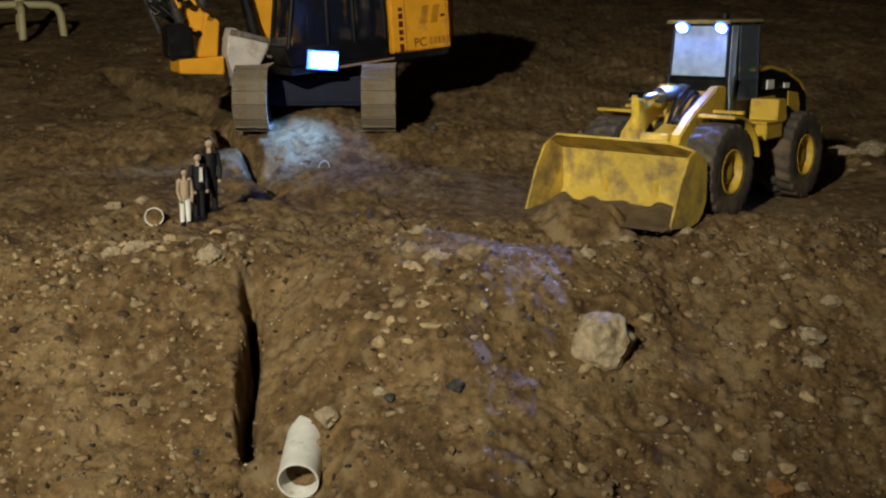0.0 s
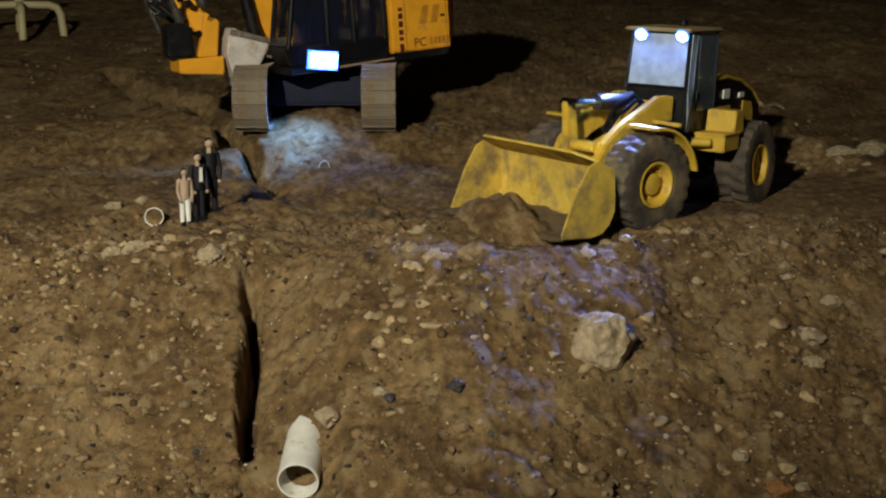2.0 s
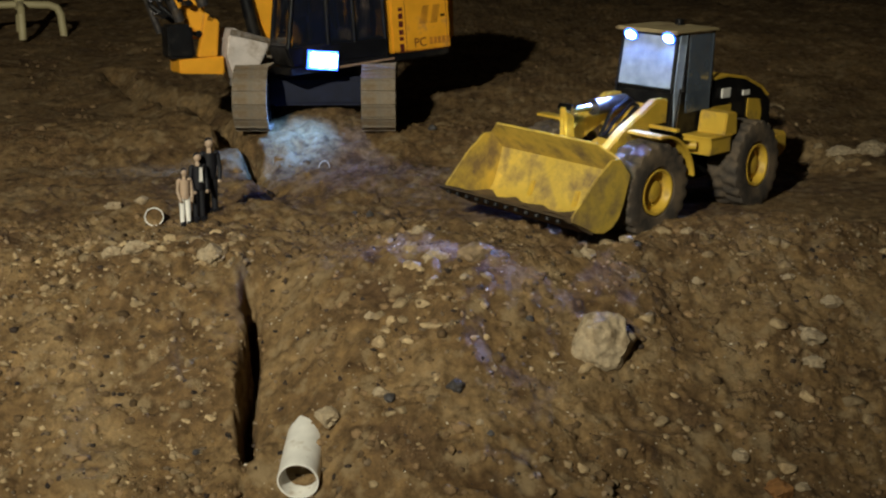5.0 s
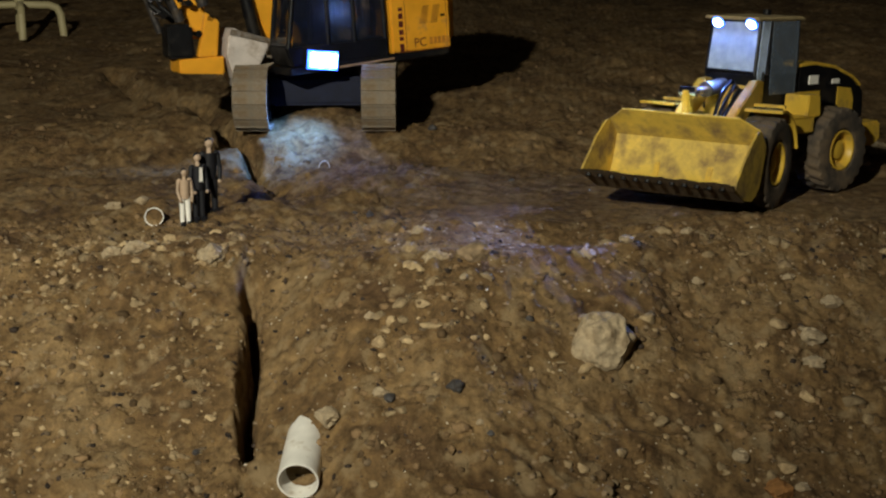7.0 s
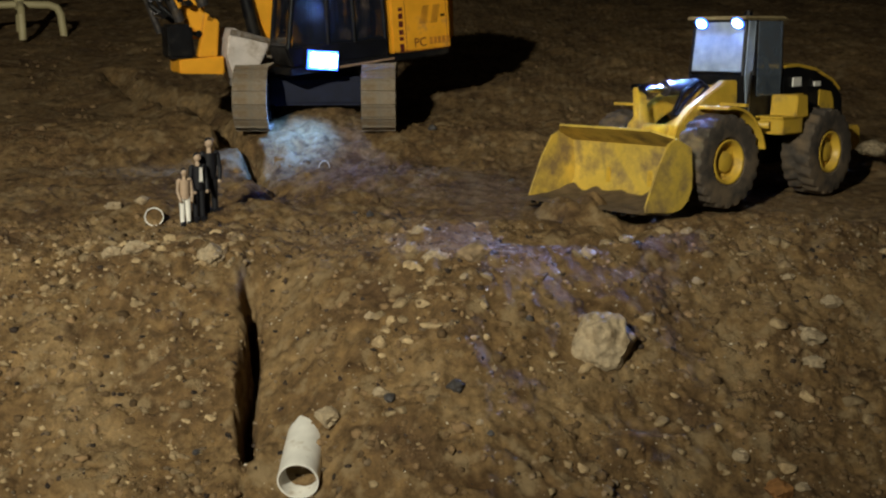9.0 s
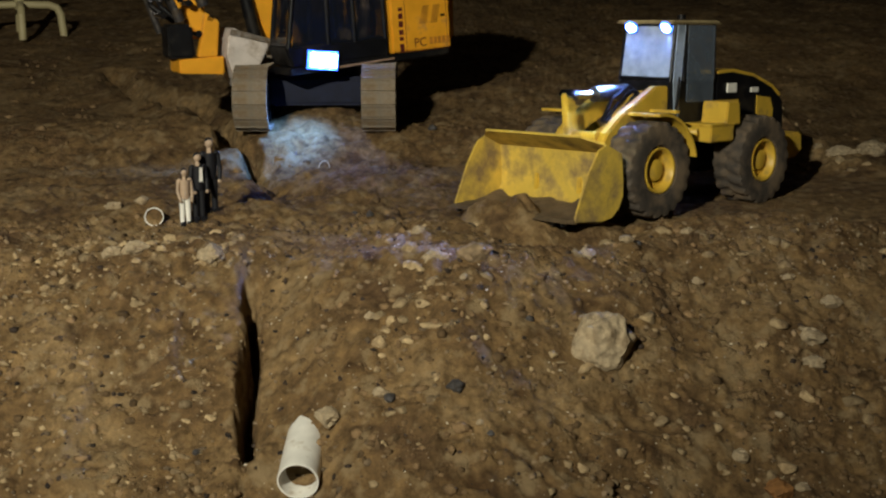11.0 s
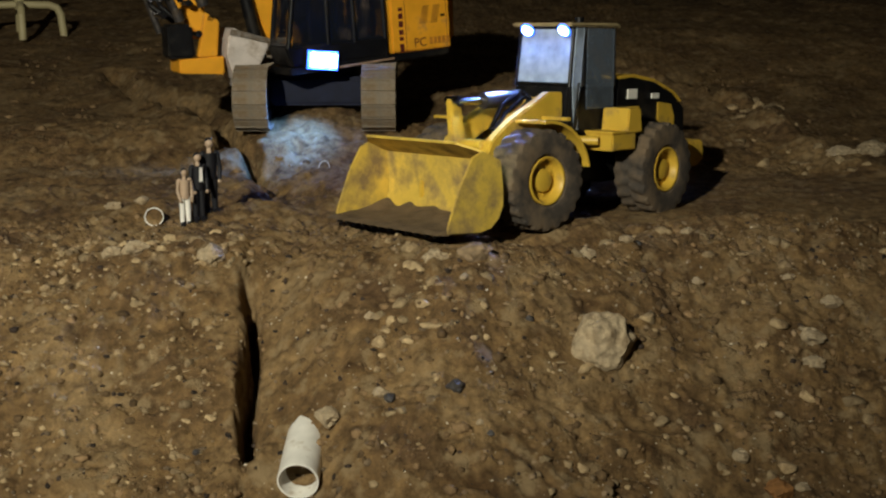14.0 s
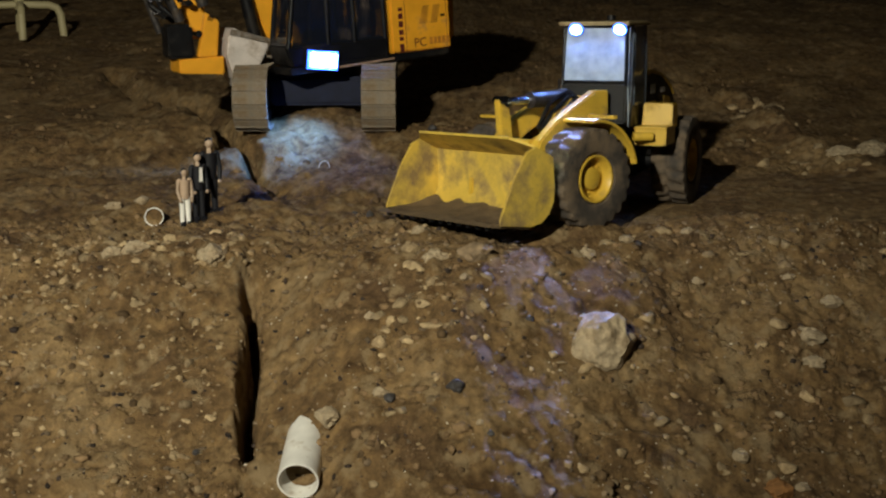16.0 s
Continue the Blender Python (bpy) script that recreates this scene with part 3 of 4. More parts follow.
    plate(bm, [(0.084, -0.034)] + back + inner + [(0.084, -0.0315)], -W, W)
    B = part("bucket", bm, BUCKET, L, "worn yellow steel loading bucket", bevel=0.0006, smooth=True)
    # spill guard: a plate with cut-off ends, leaning over the opening
    bm = new_bm()
    lo, hi = W + 0.001, W - 0.021
    rim = [(0.0040, 0.0445, -lo), (0.0330, 0.0572, -lo), (0.0515, 0.0655, -hi), (0.0515, 0.0655, hi), (0.0330, 0.0572, lo), (0.0040, 0.0445, lo)]
    outer = [bm.verts.new((x, y, z)) for x, z, y in rim]
    under = [bm.verts.new((x + 0.0014, y, z - 0.0022)) for x, z, y in rim]
    bm.faces.new(outer)
    bm.faces.new(under[::-1])
    for k in range(6):
        j = (k + 1) % 6
        bm.faces.new((outer[k], outer[j], under[j], under[k]))
    bmesh.ops.recalc_face_normals(bm, faces=bm.faces[:])
    part("spill_guard", bm, BUCKET, B, "worn yellow spill guard with cut-off ends", bevel=0.0005)
    bm = new_bm()
    rod(bm, (0.0515, -hi, 0.0643), (0.0515, hi, 0.0643), 0.0019, 10)
    part("top_rail", bm, BUCKET, B, smooth=True)
    for k in range(12):
        y = -W + 0.012 + k * (2 * W - 0.024) / 11
        bm = new_bm()
        rod(bm, (0.088, y, -0.0395), (0.088, y, -0.0345), 0.0036, 8)
        part("edge_bolt", bm, BLACK, B)
    side = [(0.084, -0.034)] + back + [(0.032, 0.0560), (0.046, 0.0495), (0.064, 0.020), (0.083, -0.026)]
    for y in (-W - 0.003, W):
        part("cheek_plate", plate(new_bm(), side, y, y + 0.003), BUCKET, B, "worn yellow cheek plate", bevel=0.0007)
    bm = new_bm()
    plate(bm, [(0.100, -0.0345), (0.080, -0.0365), (0.080, -0.0312), (0.086, -0.0305)], -W - 0.002, W + 0.002)
    part("cutting_edge", bm, MUD, B, "dirty worn cutting edge", bevel=0.0005)
    # Added sheet: mud on the underside, with its shade in the dark colour.
    part("dark_underside", plate(new_bm(), [(0.098, -0.0349), (0.034, -0.0392), (0.034, -0.0369), (0.080, -0.0369)], -W + 0.001, W - 0.001), MUD, B, "muddy bucket underside, darkened for the shade there")
    for y in (-0.037, 0.037):
        part("hinge_lug", box(new_bm(), -0.014, 0.004, y - 0.004, y + 0.004, -0.02, 0.01), YELLOW, B, bevel=0.001)
    # soil caked on the floor of the bucket
    bm = new_bm()
    bmesh.ops.create_grid(bm, x_segments=14, y_segments=44, size=1)
    for v in bm.verts:
        a, c = (v.co.x + 1) / 2, v.co.y
        rise = 0.020 * (1 - a) ** 2 * (0.6 + 0.8 * noise.noise(Vector((c * 3.1, 2.0, 0.3))))
        v.co = Vector((0.010 + 0.080 * a, c * (W - 0.002), -0.0305 + rise + 0.0022 * noise.noise(Vector((a * 5, c * 9, 1.7)))))
    part("caked_soil", bm, MUD, B, "brown soil caked on the bucket floor", smooth=True)
    wheels = [make_wheel(L, 0.108, 1), make_wheel(L, 0.108, -1), make_wheel(L, -0.118, 1), make_wheel(L, -0.118, -1)]
    return L, F, B, axle, wheels


loader, front_frame, bucket, rear_axle, loader_wheels = make_loader()


# ---------------------------------------------------------------- excavator
def make_track(parent, at, y, n_shoes=44):
    """A crawler track along x: frame, rollers and shoes."""
    r, half, w = 0.050, 0.150, 0.028
    fr = part("track_frame", plate(new_bm(), [(-half, 0.03), (half, 0.03), (half, 0.075), (-half, 0.075)], y - 0.018, y + 0.018), BLACK, parent, "crawler track frame", bevel=0.003, m=at)
    for x in (-half, half):
        part("end_wheel", rod(new_bm(), (x, y - 0.02, 0.055), (x, y + 0.02, 0.055), 0.042, 24), BLACK, fr, smooth=True)
    for k in range(6):
        x = -0.115 + k * 0.046
        part("roller", rod(new_bm(), (x, y - 0.02, 0.018), (x, y + 0.02, 0.018), 0.012, 12), BLACK, fr, smooth=True)
    total = 4 * half + 2 * math.pi * r
    shoe = None
    for k in range(n_shoes):
        s = total * k / n_shoes
        if s < 2 * half:
            x, z, a = -half + s, 0.055 + r, 0
        elif s < 2 * half + math.pi * r:
            t = (s - 2 * half) / r
            x, z, a = half + r * math.sin(t), 0.055 + r * math.cos(t), t
        elif s < 4 * half + math.pi * r:
            x, z, a = half - (s - 2 * half - math.pi * r), 0.055 - r, math.pi
        else:
            t = (s - 4 * half - math.pi * r) / r
            x, z, a = -half - r * math.sin(t), 0.055 - r * math.cos(t), math.pi + t
        m = Matrix.Translation((x, y, z)) @ Matrix.Rotation(a, 4, "Y")
        if shoe is None:
            bm = new_bm()
            box(bm, -0.0104, 0.0104, -w, w, -0.0025, 0.0025)
            box(bm, -0.0090, -0.0068, -w, w, 0.0025, 0.0044)
            box(bm, -0.001, 0.001, -w, w, 0.0025, 0.0034)
            shoe = part("track_shoe", bm, TRACK, fr, m=m)
        else:
            o = shoe.copy()
            scene.collection.objects.link(o)
            o.matrix_basis = m


def text_part(name, word, size, material, parent, m, label):
    c = bpy.data.curves.new(name, "FONT")
    c.body, c.size, c.extrude = word, size, 0.0003
    tmp = bpy.data.objects.new("tmp", c)
    scene.collection.objects.link(tmp)
    bpy.context.view_layer.update()
    me = bpy.data.meshes.new_from_object(tmp.evaluated_get(bpy.context.evaluated_depsgraph_get()))
    bpy.data.objects.remove(tmp)
    me.materials.clear()
    me.materials.append(material)
    ob = new(name, me)
    ob.matrix_basis = m
    ob.parent = parent
    return tagged(ob, label)


DARK_RED = mat("dark_red_mark", (0.10, 0.012, 0.01), 0.5)
PALE_STEEL = mat("scoured_pale_steel", (0.62, 0.56, 0.52), 0.5, 0.1, vary=0.15, scale=40, dirt=(0.35, 0.28, 0.22), dirt_amount=0.25, dirt_scale=30)


# Dark steel; the blue in its colour stands in for the work light's bloom.
UNDER = mat("steel_bloom_blue", (0.005, 0.008, 0.026), 0.6, 0.0, spec=0.2, vary=0.3, scale=60, dirt=(0.012, 0.012, 0.016), dirt_amount=0.2, dirt_scale=30)


def make_excavator():
    E = tagged(new("crawler_excavator"), "yellow crawler excavator with dark cab, glowing work light, parked on soil", "excavator")
    E.matrix_basis = pose(-0.215, 2.235, 0.050, 0, 0, 0)
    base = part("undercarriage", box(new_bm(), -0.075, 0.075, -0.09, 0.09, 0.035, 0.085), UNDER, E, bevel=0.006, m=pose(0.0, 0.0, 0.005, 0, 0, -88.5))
    for y in (-0.106, 0.104):
        make_track(E, base.matrix_basis.copy(), y)
    bm = new_bm()
    rod(bm, (0, 0, 0.08), (0, 0, 0.115), 0.075, 32)
    part("slew_ring", bm, BLACK, E, smooth=True)
    A = pose(0.015, -0.035, -0.004, 0, 0, 205)
    H = A @ pose(-0.085, 0.0885, 0.134) @ pose(0, 0, 0, 0, 4, 7) @ pose(0.085, -0.0885, -0.130)
    # upper structure, x forward
    bm = new_bm()
    plate(bm, [(0.11, 0.112), (0.11, 0.124), (-0.20, 0.130), (-0.20, 0.118)], -0.088, 0.088)
    deck = part("deck", bm, BLACK, E, "dark deck frame", bevel=0.002, m=H)
    bm = new_bm()
    rod(bm, (0.02, 0.0905, 0.1175), (-0.085, 0.0905, 0.1215), 0.0022, 8)
    part("deck_rail", bm, mat("bare_rail", (0.45, 0.30, 0.2), 0.4, 0.4), deck, smooth=True)
    # Panel and cover are heightened above view to lengthen their cast shadow.
    bm = new_bm()
    box(bm, -0.204, -0.085, 0.030, 0.0885, 0.129, 0.300)
    eng = part("engine_side", bm, ORANGE, E, "orange-yellow engine side panel with lettering", bevel=0.003, m=H)
    bm = new_bm()
    plate(bm, [(-0.085, 0.131), (-0.085, 0.322), (-0.21, 0.322), (-0.255, 0.300), (-0.25, 0.14), (-0.21, 0.131)], -0.088, 0.029)
    part("engine_cover", bm, ORANGE, E, "orange-yellow engine cover", bevel=0.004, m=H)
    for k, (z0, z1) in enumerate(((0.130, 0.144), (0.150, 0.156), (0.160, 0.168), (0.173, 0.183), (0.187, 0.196), (0.200, 0.206))):
        part("stripe_block", box(new_bm(), -0.108, -0.1, 0.0883, 0.0890, z0, z1), DARK_RED, eng, "dark red stripe block")
    for x0, x1, z0, z1 in ((-0.1135, -0.1127, 0.128, 0.245), (-0.203, -0.0865, 0.1300, 0.1307), (-0.1965, -0.1958, 0.131, 0.245)):
        part("panel_seam", box(new_bm(), x0, x1, 0.0882, 0.0888, z0, z1), DARK_RED, eng)
    part("latch", box(new_bm(), -0.192, -0.184, 0.0880, 0.0905, 0.185, 0.189), BLACK, eng, "black latch", bevel=0.0005)
    slot = mat("vent_shadow", (0.25, 0.10, 0.01), 0.6)
    for j in range(2):
        for i in range(9):
            z = 0.176 + i * 0.0034
            x = -0.142 - j * 0.022 - i * 0.0008
            part("vent_slot", box(new_bm(), x - 0.013, x, 0.0880, 0.0890, z, z + 0.0018), slot, eng)
    text_part("lettering", "PC", 0.021, DARK_RED, eng, pose(-0.128, 0.0886, 0.137, 90, 0, 180), "dark red letters")
    bm = new_bm()
    for i in range(5):
        box(bm, -0.166 - i * 0.0085, -0.160 - i * 0.0085, 0.0883, 0.0889, 0.139, 0.151)
    part("model_mark", bm, mat("faded_mark", (0.45, 0.17, 0.02), 0.5), eng, "faded worn mark")
    # cab
    bm = new_bm()
    plate(bm, [(0.105, 0.126), (0.115, 0.16), (-0.078, 0.16), (-0.078, 0.126)], 0.015, 0.087)
    cab = part("cab", bm, BLACK, E, "dark cab", bevel=0.003, m=H)
    bm = new_bm()
    for x, top in ((0.108, 0.085), (0.035, 0.032), (-0.015, -0.015), (-0.074, -0.072)):
        for y in (0.018, 0.084):
            rod(bm, (x, y, 0.155), (top, y, 0.285), 0.0042, 10)
    box(bm, -0.078, 0.092, 0.013, 0.089, 0.283, 0.292)
    part("cab_frame", bm, BLACK, cab, smooth=True)
    for x0, x1 in ((0.036, 0.100), (-0.012, 0.031), (-0.072, -0.018)):
        w = part("cab_window", box(new_bm(), x0, x1, 0.0845, 0.0858, 0.158, 0.284), DARK_GLASS, cab, "dark cab window")
        w.visible_shadow = False
    w = part("cab_window", plate(new_bm(), [(0.1105, 0.158), (0.088, 0.284), (0.0868, 0.284), (0.1092, 0.158)], 0.018, 0.084), DARK_GLASS, cab, "dark cab window")
    w.visible_shadow = False
    bm = new_bm()
    box(bm, -0.05, -0.005, 0.035, 0.07, 0.160, 0.180)
    box(bm, -0.058, -0.045, 0.035, 0.07, 0.175, 0.240)
    part("seat", bm, mat("worn_seat", (0.30, 0.22, 0.16), 0.8), cab, bevel=0.004)
    # work light
    bm = new_bm()
    box(bm, 0.018, 0.074, 0.0875, 0.098, 0.108, 0.139)
    lb = part("work_light", bm, BLACK, E, "glowing blue-white work light", bevel=0.002, m=H @ pose(0.055, 0, 0.128, 0, -9, 0) @ pose(-0.045, 0, -0.119))
    part("lens", box(new_bm(), 0.0225, 0.0695, 0.0981, 0.1010, 0.112, 0.1355), BLUE_HALO, lb, "glowing blue lens")
    for i in range(7):
        for z in (0.1128, 0.1248):
            x = 0.0228 + i * 0.0067
            part("diode", box(new_bm(), x, x + 0.0058, 0.1012, 0.1040, z + 0.0007 * (i % 3), z + 0.0100), FLOOD_LED, lb, "bright blue-white diode", bevel=0.0006)
    # added glowing frame in place of the work light's blue halo
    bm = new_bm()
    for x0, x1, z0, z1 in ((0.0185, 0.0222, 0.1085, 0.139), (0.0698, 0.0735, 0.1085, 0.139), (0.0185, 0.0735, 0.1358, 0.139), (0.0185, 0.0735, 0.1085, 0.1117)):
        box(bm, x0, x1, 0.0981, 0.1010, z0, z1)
    part("halo_rim", bm, BLUE_HALO, lb, "added blue glowing rim imitating lamp bloom")
    # boom and stick
    bm = new_bm()
    plate(bm, [(0.05, 0.125), (0.045, 0.165), (0.10, 0.25), (0.20, 0.40), (0.30, 0.44), (0.34, 0.42), (0.335, 0.40), (0.24, 0.36), (0.14, 0.23), (0.095, 0.135)], -0.035, -0.005)
    boom = part("boom", bm, ORANGE, E, "orange-yellow boom", bevel=0.003, m=A)
    bm = new_bm()
    rod(bm, (0.125, 0.006, 0.125), (0.165, 0.006, 0.30), 0.011, 16)
    part("boom_cylinder", bm, BLACK, boom, smooth=True)
    bm = new_bm()
    rod(bm, (0.150, 0.006, 0.24), (0.17, 0.006, 0.36), 0.006, 12)
    part("boom_rod", bm, CHROME, boom, smooth=True)
    bm = new_bm()
    plate(bm, [(0.325, 0.44), (0.345, 0.40), (0.255, 0.23), (0.240, 0.16), (0.215, 0.16), (0.215, 0.24), (0.30, 0.42)], -0.032, -0.008)
    stick = part("stick", bm, ORANGE, E, "orange-yellow stick", bevel=0.003, m=A)
    for p, q, r in (((0.285, 0.012, 0.37), (0.222, 0.012, 0.215), 0.010), ((0.32, 0.012, 0.35), (0.262, 0.012, 0.19), 0.009), ((0.345, -0.04, 0.34), (0.285, -0.04, 0.17), 0.006)):
        part("stick_cylinder", rod(new_bm(), p, q, r, 14), DARK_STEEL, stick, "dark metal cylinder", smooth=True)
    for p in ((0.250, 0.22), (0.215, 0.195), (0.285, 0.23), (0.292, 0.20), (0.235, 0.17)):
        part("link_pin", rod(new_bm(), (p[0], -0.05, p[1]), (p[0], 0.026, p[1]), 0.0055, 12), CHROME, stick, smooth=True)
    for k in range(4):
        bm = new_bm()
        y = -0.03 + k * 0.016
        pts = [(0.335 - k * 0.012, y, 0.36), (0.322 - k * 0.010, y + 0.004, 0.27), (0.300 - k * 0.012, y, 0.215), (0.268, y * 0.6, 0.19 + k * 0.006)]
        for p, q in zip(pts, pts[1:]):
            rod(bm, p, q, 0.0042, 10)
            bmesh.ops.translate(bm, verts=bmesh.ops.create_icosphere(bm, subdivisions=1, radius=0.0044)["verts"], vec=q)
        part("hose", bm, ORANGE if k == 3 else BLACK, stick, smooth=True)
        bm = new_bm()
        rod(bm, (0.300 - k * 0.012, y - 0.004, 0.222), (0.300 - k * 0.012, y + 0.006, 0.226), 0.0058, 12)
        part("hose_fitting", bm, CHROME, stick, smooth=True)
    bm = new_bm()
    plate(bm, [(0.195, 0.103), (0.195, 0.133), (0.270, 0.128), (0.270, 0.106)], -0.04, 0.030)
    plate(bm, [(0.205, 0.132), (0.200, 0.190), (0.222, 0.205), (0.238, 0.132)], 0.010, 0.026)
    part("quick_coupler", bm, ORANGE, stick, "orange-yellow coupler plate", bevel=0.002)
    bm = new_bm()
    plate(bm, [(0.24, 0.13), (0.245, 0.185), (0.285, 0.185), (0.285, 0.13)], -0.03, 0.02)
    part("coupler_block", bm, BLACK, stick, bevel=0.004)
    # bucket, curled in under the stick
    prof = [(0.124, 0.163), (0.152, 0.170), (0.186, 0.190), (0.196, 0.172), (0.198, 0.142), (0.186, 0.106), (0.172, 0.086), (0.158, 0.094)]
    bm = new_bm()
    plate(bm, prof, -0.04, 0.04)
    bk = part("bucket", bm, PALE_STEEL, E, "scoured pale steel digging bucket", bevel=0.003, m=A @ pose(-0.006, 0, -0.010))
    bm = new_bm()
    plate(bm, [(0.110, 0.160), (0.110, 0.167), (0.190, 0.188), (0.194, 0.178)], 0.0402, 0.0435)
    part("edge_strip", bm, STEEL, bk, bevel=0.0006)
    for k in range(4):
        y = -0.035 + k * 0.0233
        part("bucket_tooth", plate(new_bm(), [(0.128, 0.155), (0.128, 0.165), (0.110, 0.165)], y - 0.005, y + 0.005), STEEL, bk)
    return E


excavator = make_excavator()


# ---------------------------------------------------------------- loose things
def blob(seed, squash=0.7, sub=3, rough=0.35, cut=0.80):
    """A broken stone of unit radius."""
    bm = new_bm()
    bmesh.ops.create_icosphere(bm, subdivisions=sub, radius=1)
    o = Vector((seed * 3.7, seed * 1.3, seed * 7.1))
    planes = [Vector((math.sin(seed * 2.1 + k * 2.4), math.cos(seed * 1.7 + k * 1.9), math.sin(k * 1.3 + seed))).normalized() for k in range(9)]
    for v in bm.verts:
        d = v.co.normalized()
        r = 1 + 1.5 * rough * noise.noise(d * 1.3 + o) + 0.9 * rough * noise.noise(d * 2.6 + o) + (0.28 if cut < 0.9 else 0.12) * rough * noise.noise(d * 7 + o) + rough * 0.06 * noise.noise(d * 15 + o)
        for p in planes:
            c = d.dot(p)
            if c > 0.1:
                r = min(r, (cut + 0.07 * noise.noise(d * 6 + o)) / c)
        v.co = Vector((d.x * r, d.y * r, d.z * r * squash))
    return bm


def make_stone(x, y, r, seed, material, label, group, squash=0.75, sink=0.3):
    bm = blob(seed, squash, rough=0.21 if r > 0.03 else 0.35, sub=5 if r > 0.03 else 4 if r > 0.011 else 3, cut=0.93 if r > 0.03 else 0.80)
    bmesh.ops.transform(bm, matrix=pose(0, 0, 0, 0, 0, seed * 67) @ Matrix.Diagonal((r, r * 0.85, r, 1)), verts=bm.verts[:])
    ob = part("stone", bm, material, smooth=True)
    ob.location = (x, y, level(x, y) + r * squash * (1 - 2 * sink) * 0.6)
    return tagged(ob, label, "stone", group)


make_stone(0.1660, 1.2500, 0.0315, 3, STONE, "large pale broken stone lying on rough soil", "", 1.08, 0.3)
PALE = [(-0.009, 1.320, 0.0152), (-0.026, 1.438, 0.0127), (0.162, 1.372, 0.0121), (0.211, 1.399, 0.0087), (0.292, 1.461,
        0.0109), (0.290, 1.377, 0.0079), (0.399, 1.397, 0.0081), (0.443, 1.375, 0.0135), (0.405, 1.326, 0.0178), (0.403,
        1.294, 0.0140), (0.299, 1.180, 0.0129), (0.348, 1.220, 0.0055), (-0.350, 1.383, 0.0171), (-0.263, 1.375,
        0.0194), (-0.375, 1.375, 0.0122), (-0.112, 1.166, 0.0165), (-0.429, 1.593, 0.0112), (-0.391, 1.595, 0.0098),
        (-0.076, 1.254, 0.0084), (-0.062, 1.169, 0.0090), (0.036, 1.128, 0.0051), (0.663, 2.055, 0.0268), (0.886, 2.546,
        0.0332), (0.023, 1.276, 0.0068), (0.353, 1.147, 0.0079), (0.159, 1.271, 0.0046)]
for k, (x, y, r) in enumerate(PALE):
    make_stone(x, y, r, k + 5, STONE, "pale broken stone half sunk in brown soil", "pale stones on the site", 0.62, 0.4)
DARKS = [(0.013, 1.160, 0.0105), (0.036, 1.314, 0.0175), (-0.052, 1.158, 0.0074), (0.045, 1.120, 0.0041), (-0.241, 1.146,
        0.0047), (0.090, 1.253, 0.0056), (0.104, 1.873, 0.0049), (-0.115, 1.593, 0.0070), (-0.094, 1.571, 0.0062),
        (-0.018, 2.122, 0.0083), (0.227, 1.412, 0.0044)]
for k, (x, y, r) in enumerate(DARKS):
    make_stone(x, y, r, k + 50, STONE_DARK if k != 1 else PEBBLE, "dark stone lying in brown soil", "dark stones on the site")


def scatter(name, n, seed, area, radii, label, material, power=2.2, sub=1):
    """Loose grit as one sheet of small broken grains."""
    rng = np.random.RandomState(seed)
    bm = new_bm()
    bmesh.ops.create_icosphere(bm, subdivisions=sub, radius=1)
    bm.verts.ensure_lookup_table()
    base = np.array([v.co[:] for v in bm.verts])
    tri = np.array([[v.index for v in f.verts] for f in bm.faces])
    bm.free()
    x = rng.uniform(area[0], area[1], n)
    y = rng.uniform(area[2], area[3], n)
    keep = lattice(x, y, 12, seed) + 0.6 * lattice(x, y, 37, seed + 1) > rng.uniform(-0.9, 0.5, n)
    road = (y > 1.53) & (y < 1.95) & (x > 0) & (rng.uniform(0, 1, n) > 0.15)
    keep &= ~road
    x, y = x[keep], y[keep]
    n = len(x)
    r = radii[0] + (radii[1] - radii[0]) * rng.uniform(0, 1, n) ** power
    z = height(x, y) - r * 0.25
    shape = base[None] * (1 + rng.uniform(-0.28, 0.28, (n, len(base), 1)) / sub ** 1.5)
    if sub > 1:
        # broken faces
        for _ in range(10):
            d = rng.normal(size=(n, 1, 3))
            d /= np.linalg.norm(d, axis=-1, keepdims=True)
            over = np.maximum((shape * d).sum(-1, keepdims=True) - 0.58, 0)
            shape = shape - over * d
    shape = shape * rng.uniform(0.55, 1.5, (n, 1, 3)) * np.array([1, 1, 0.75])
    a = rng.uniform(0, 6.28, n)
    c, s = np.cos(a)[:, None], np.sin(a)[:, None]
    sx, sy = shape[..., 0] * c - shape[..., 1] * s, shape[..., 0] * s + shape[..., 1] * c
    co = np.stack([sx * r[:, None] + x[:, None], sy * r[:, None] + y[:, None], shape[..., 2] * r[:, None] + z[:, None]], -1).reshape(-1, 3)
    f = (tri[None] + (np.arange(n) * len(base))[:, None, None]).reshape(-1, 3)
    me = bpy.data.meshes.new(name)
    me.vertices.add(len(co))
    me.vertices.foreach_set("co", co.ravel())
    me.loops.add(f.size)
    me.loops.foreach_set("vertex_index", f.ravel())
    me.polygons.add(len(f))
    me.polygons.foreach_set("loop_start", np.arange(0, f.size, 3))
    me.update(calc_edges=True)
    me.materials.append(material)
    return tagged(new(name, me), label, "gravel", kind="stuff")


STONE_MIX = mat("mixed_stone", (0.35, 0.258, 0.14), 0.88, vary=0.35, scale=110, bump=0.002, bump_scale=220, dirt=(0.16, 0.105, 0.054), dirt_amount=0.45, dirt_scale=70, island=0.35)
CLOD = mat("soil_clods", (0.17, 0.11, 0.056), 0.95, vary=0.4, scale=90, bump=0.002, bump_scale=300, island=0.45, spec=0.2)
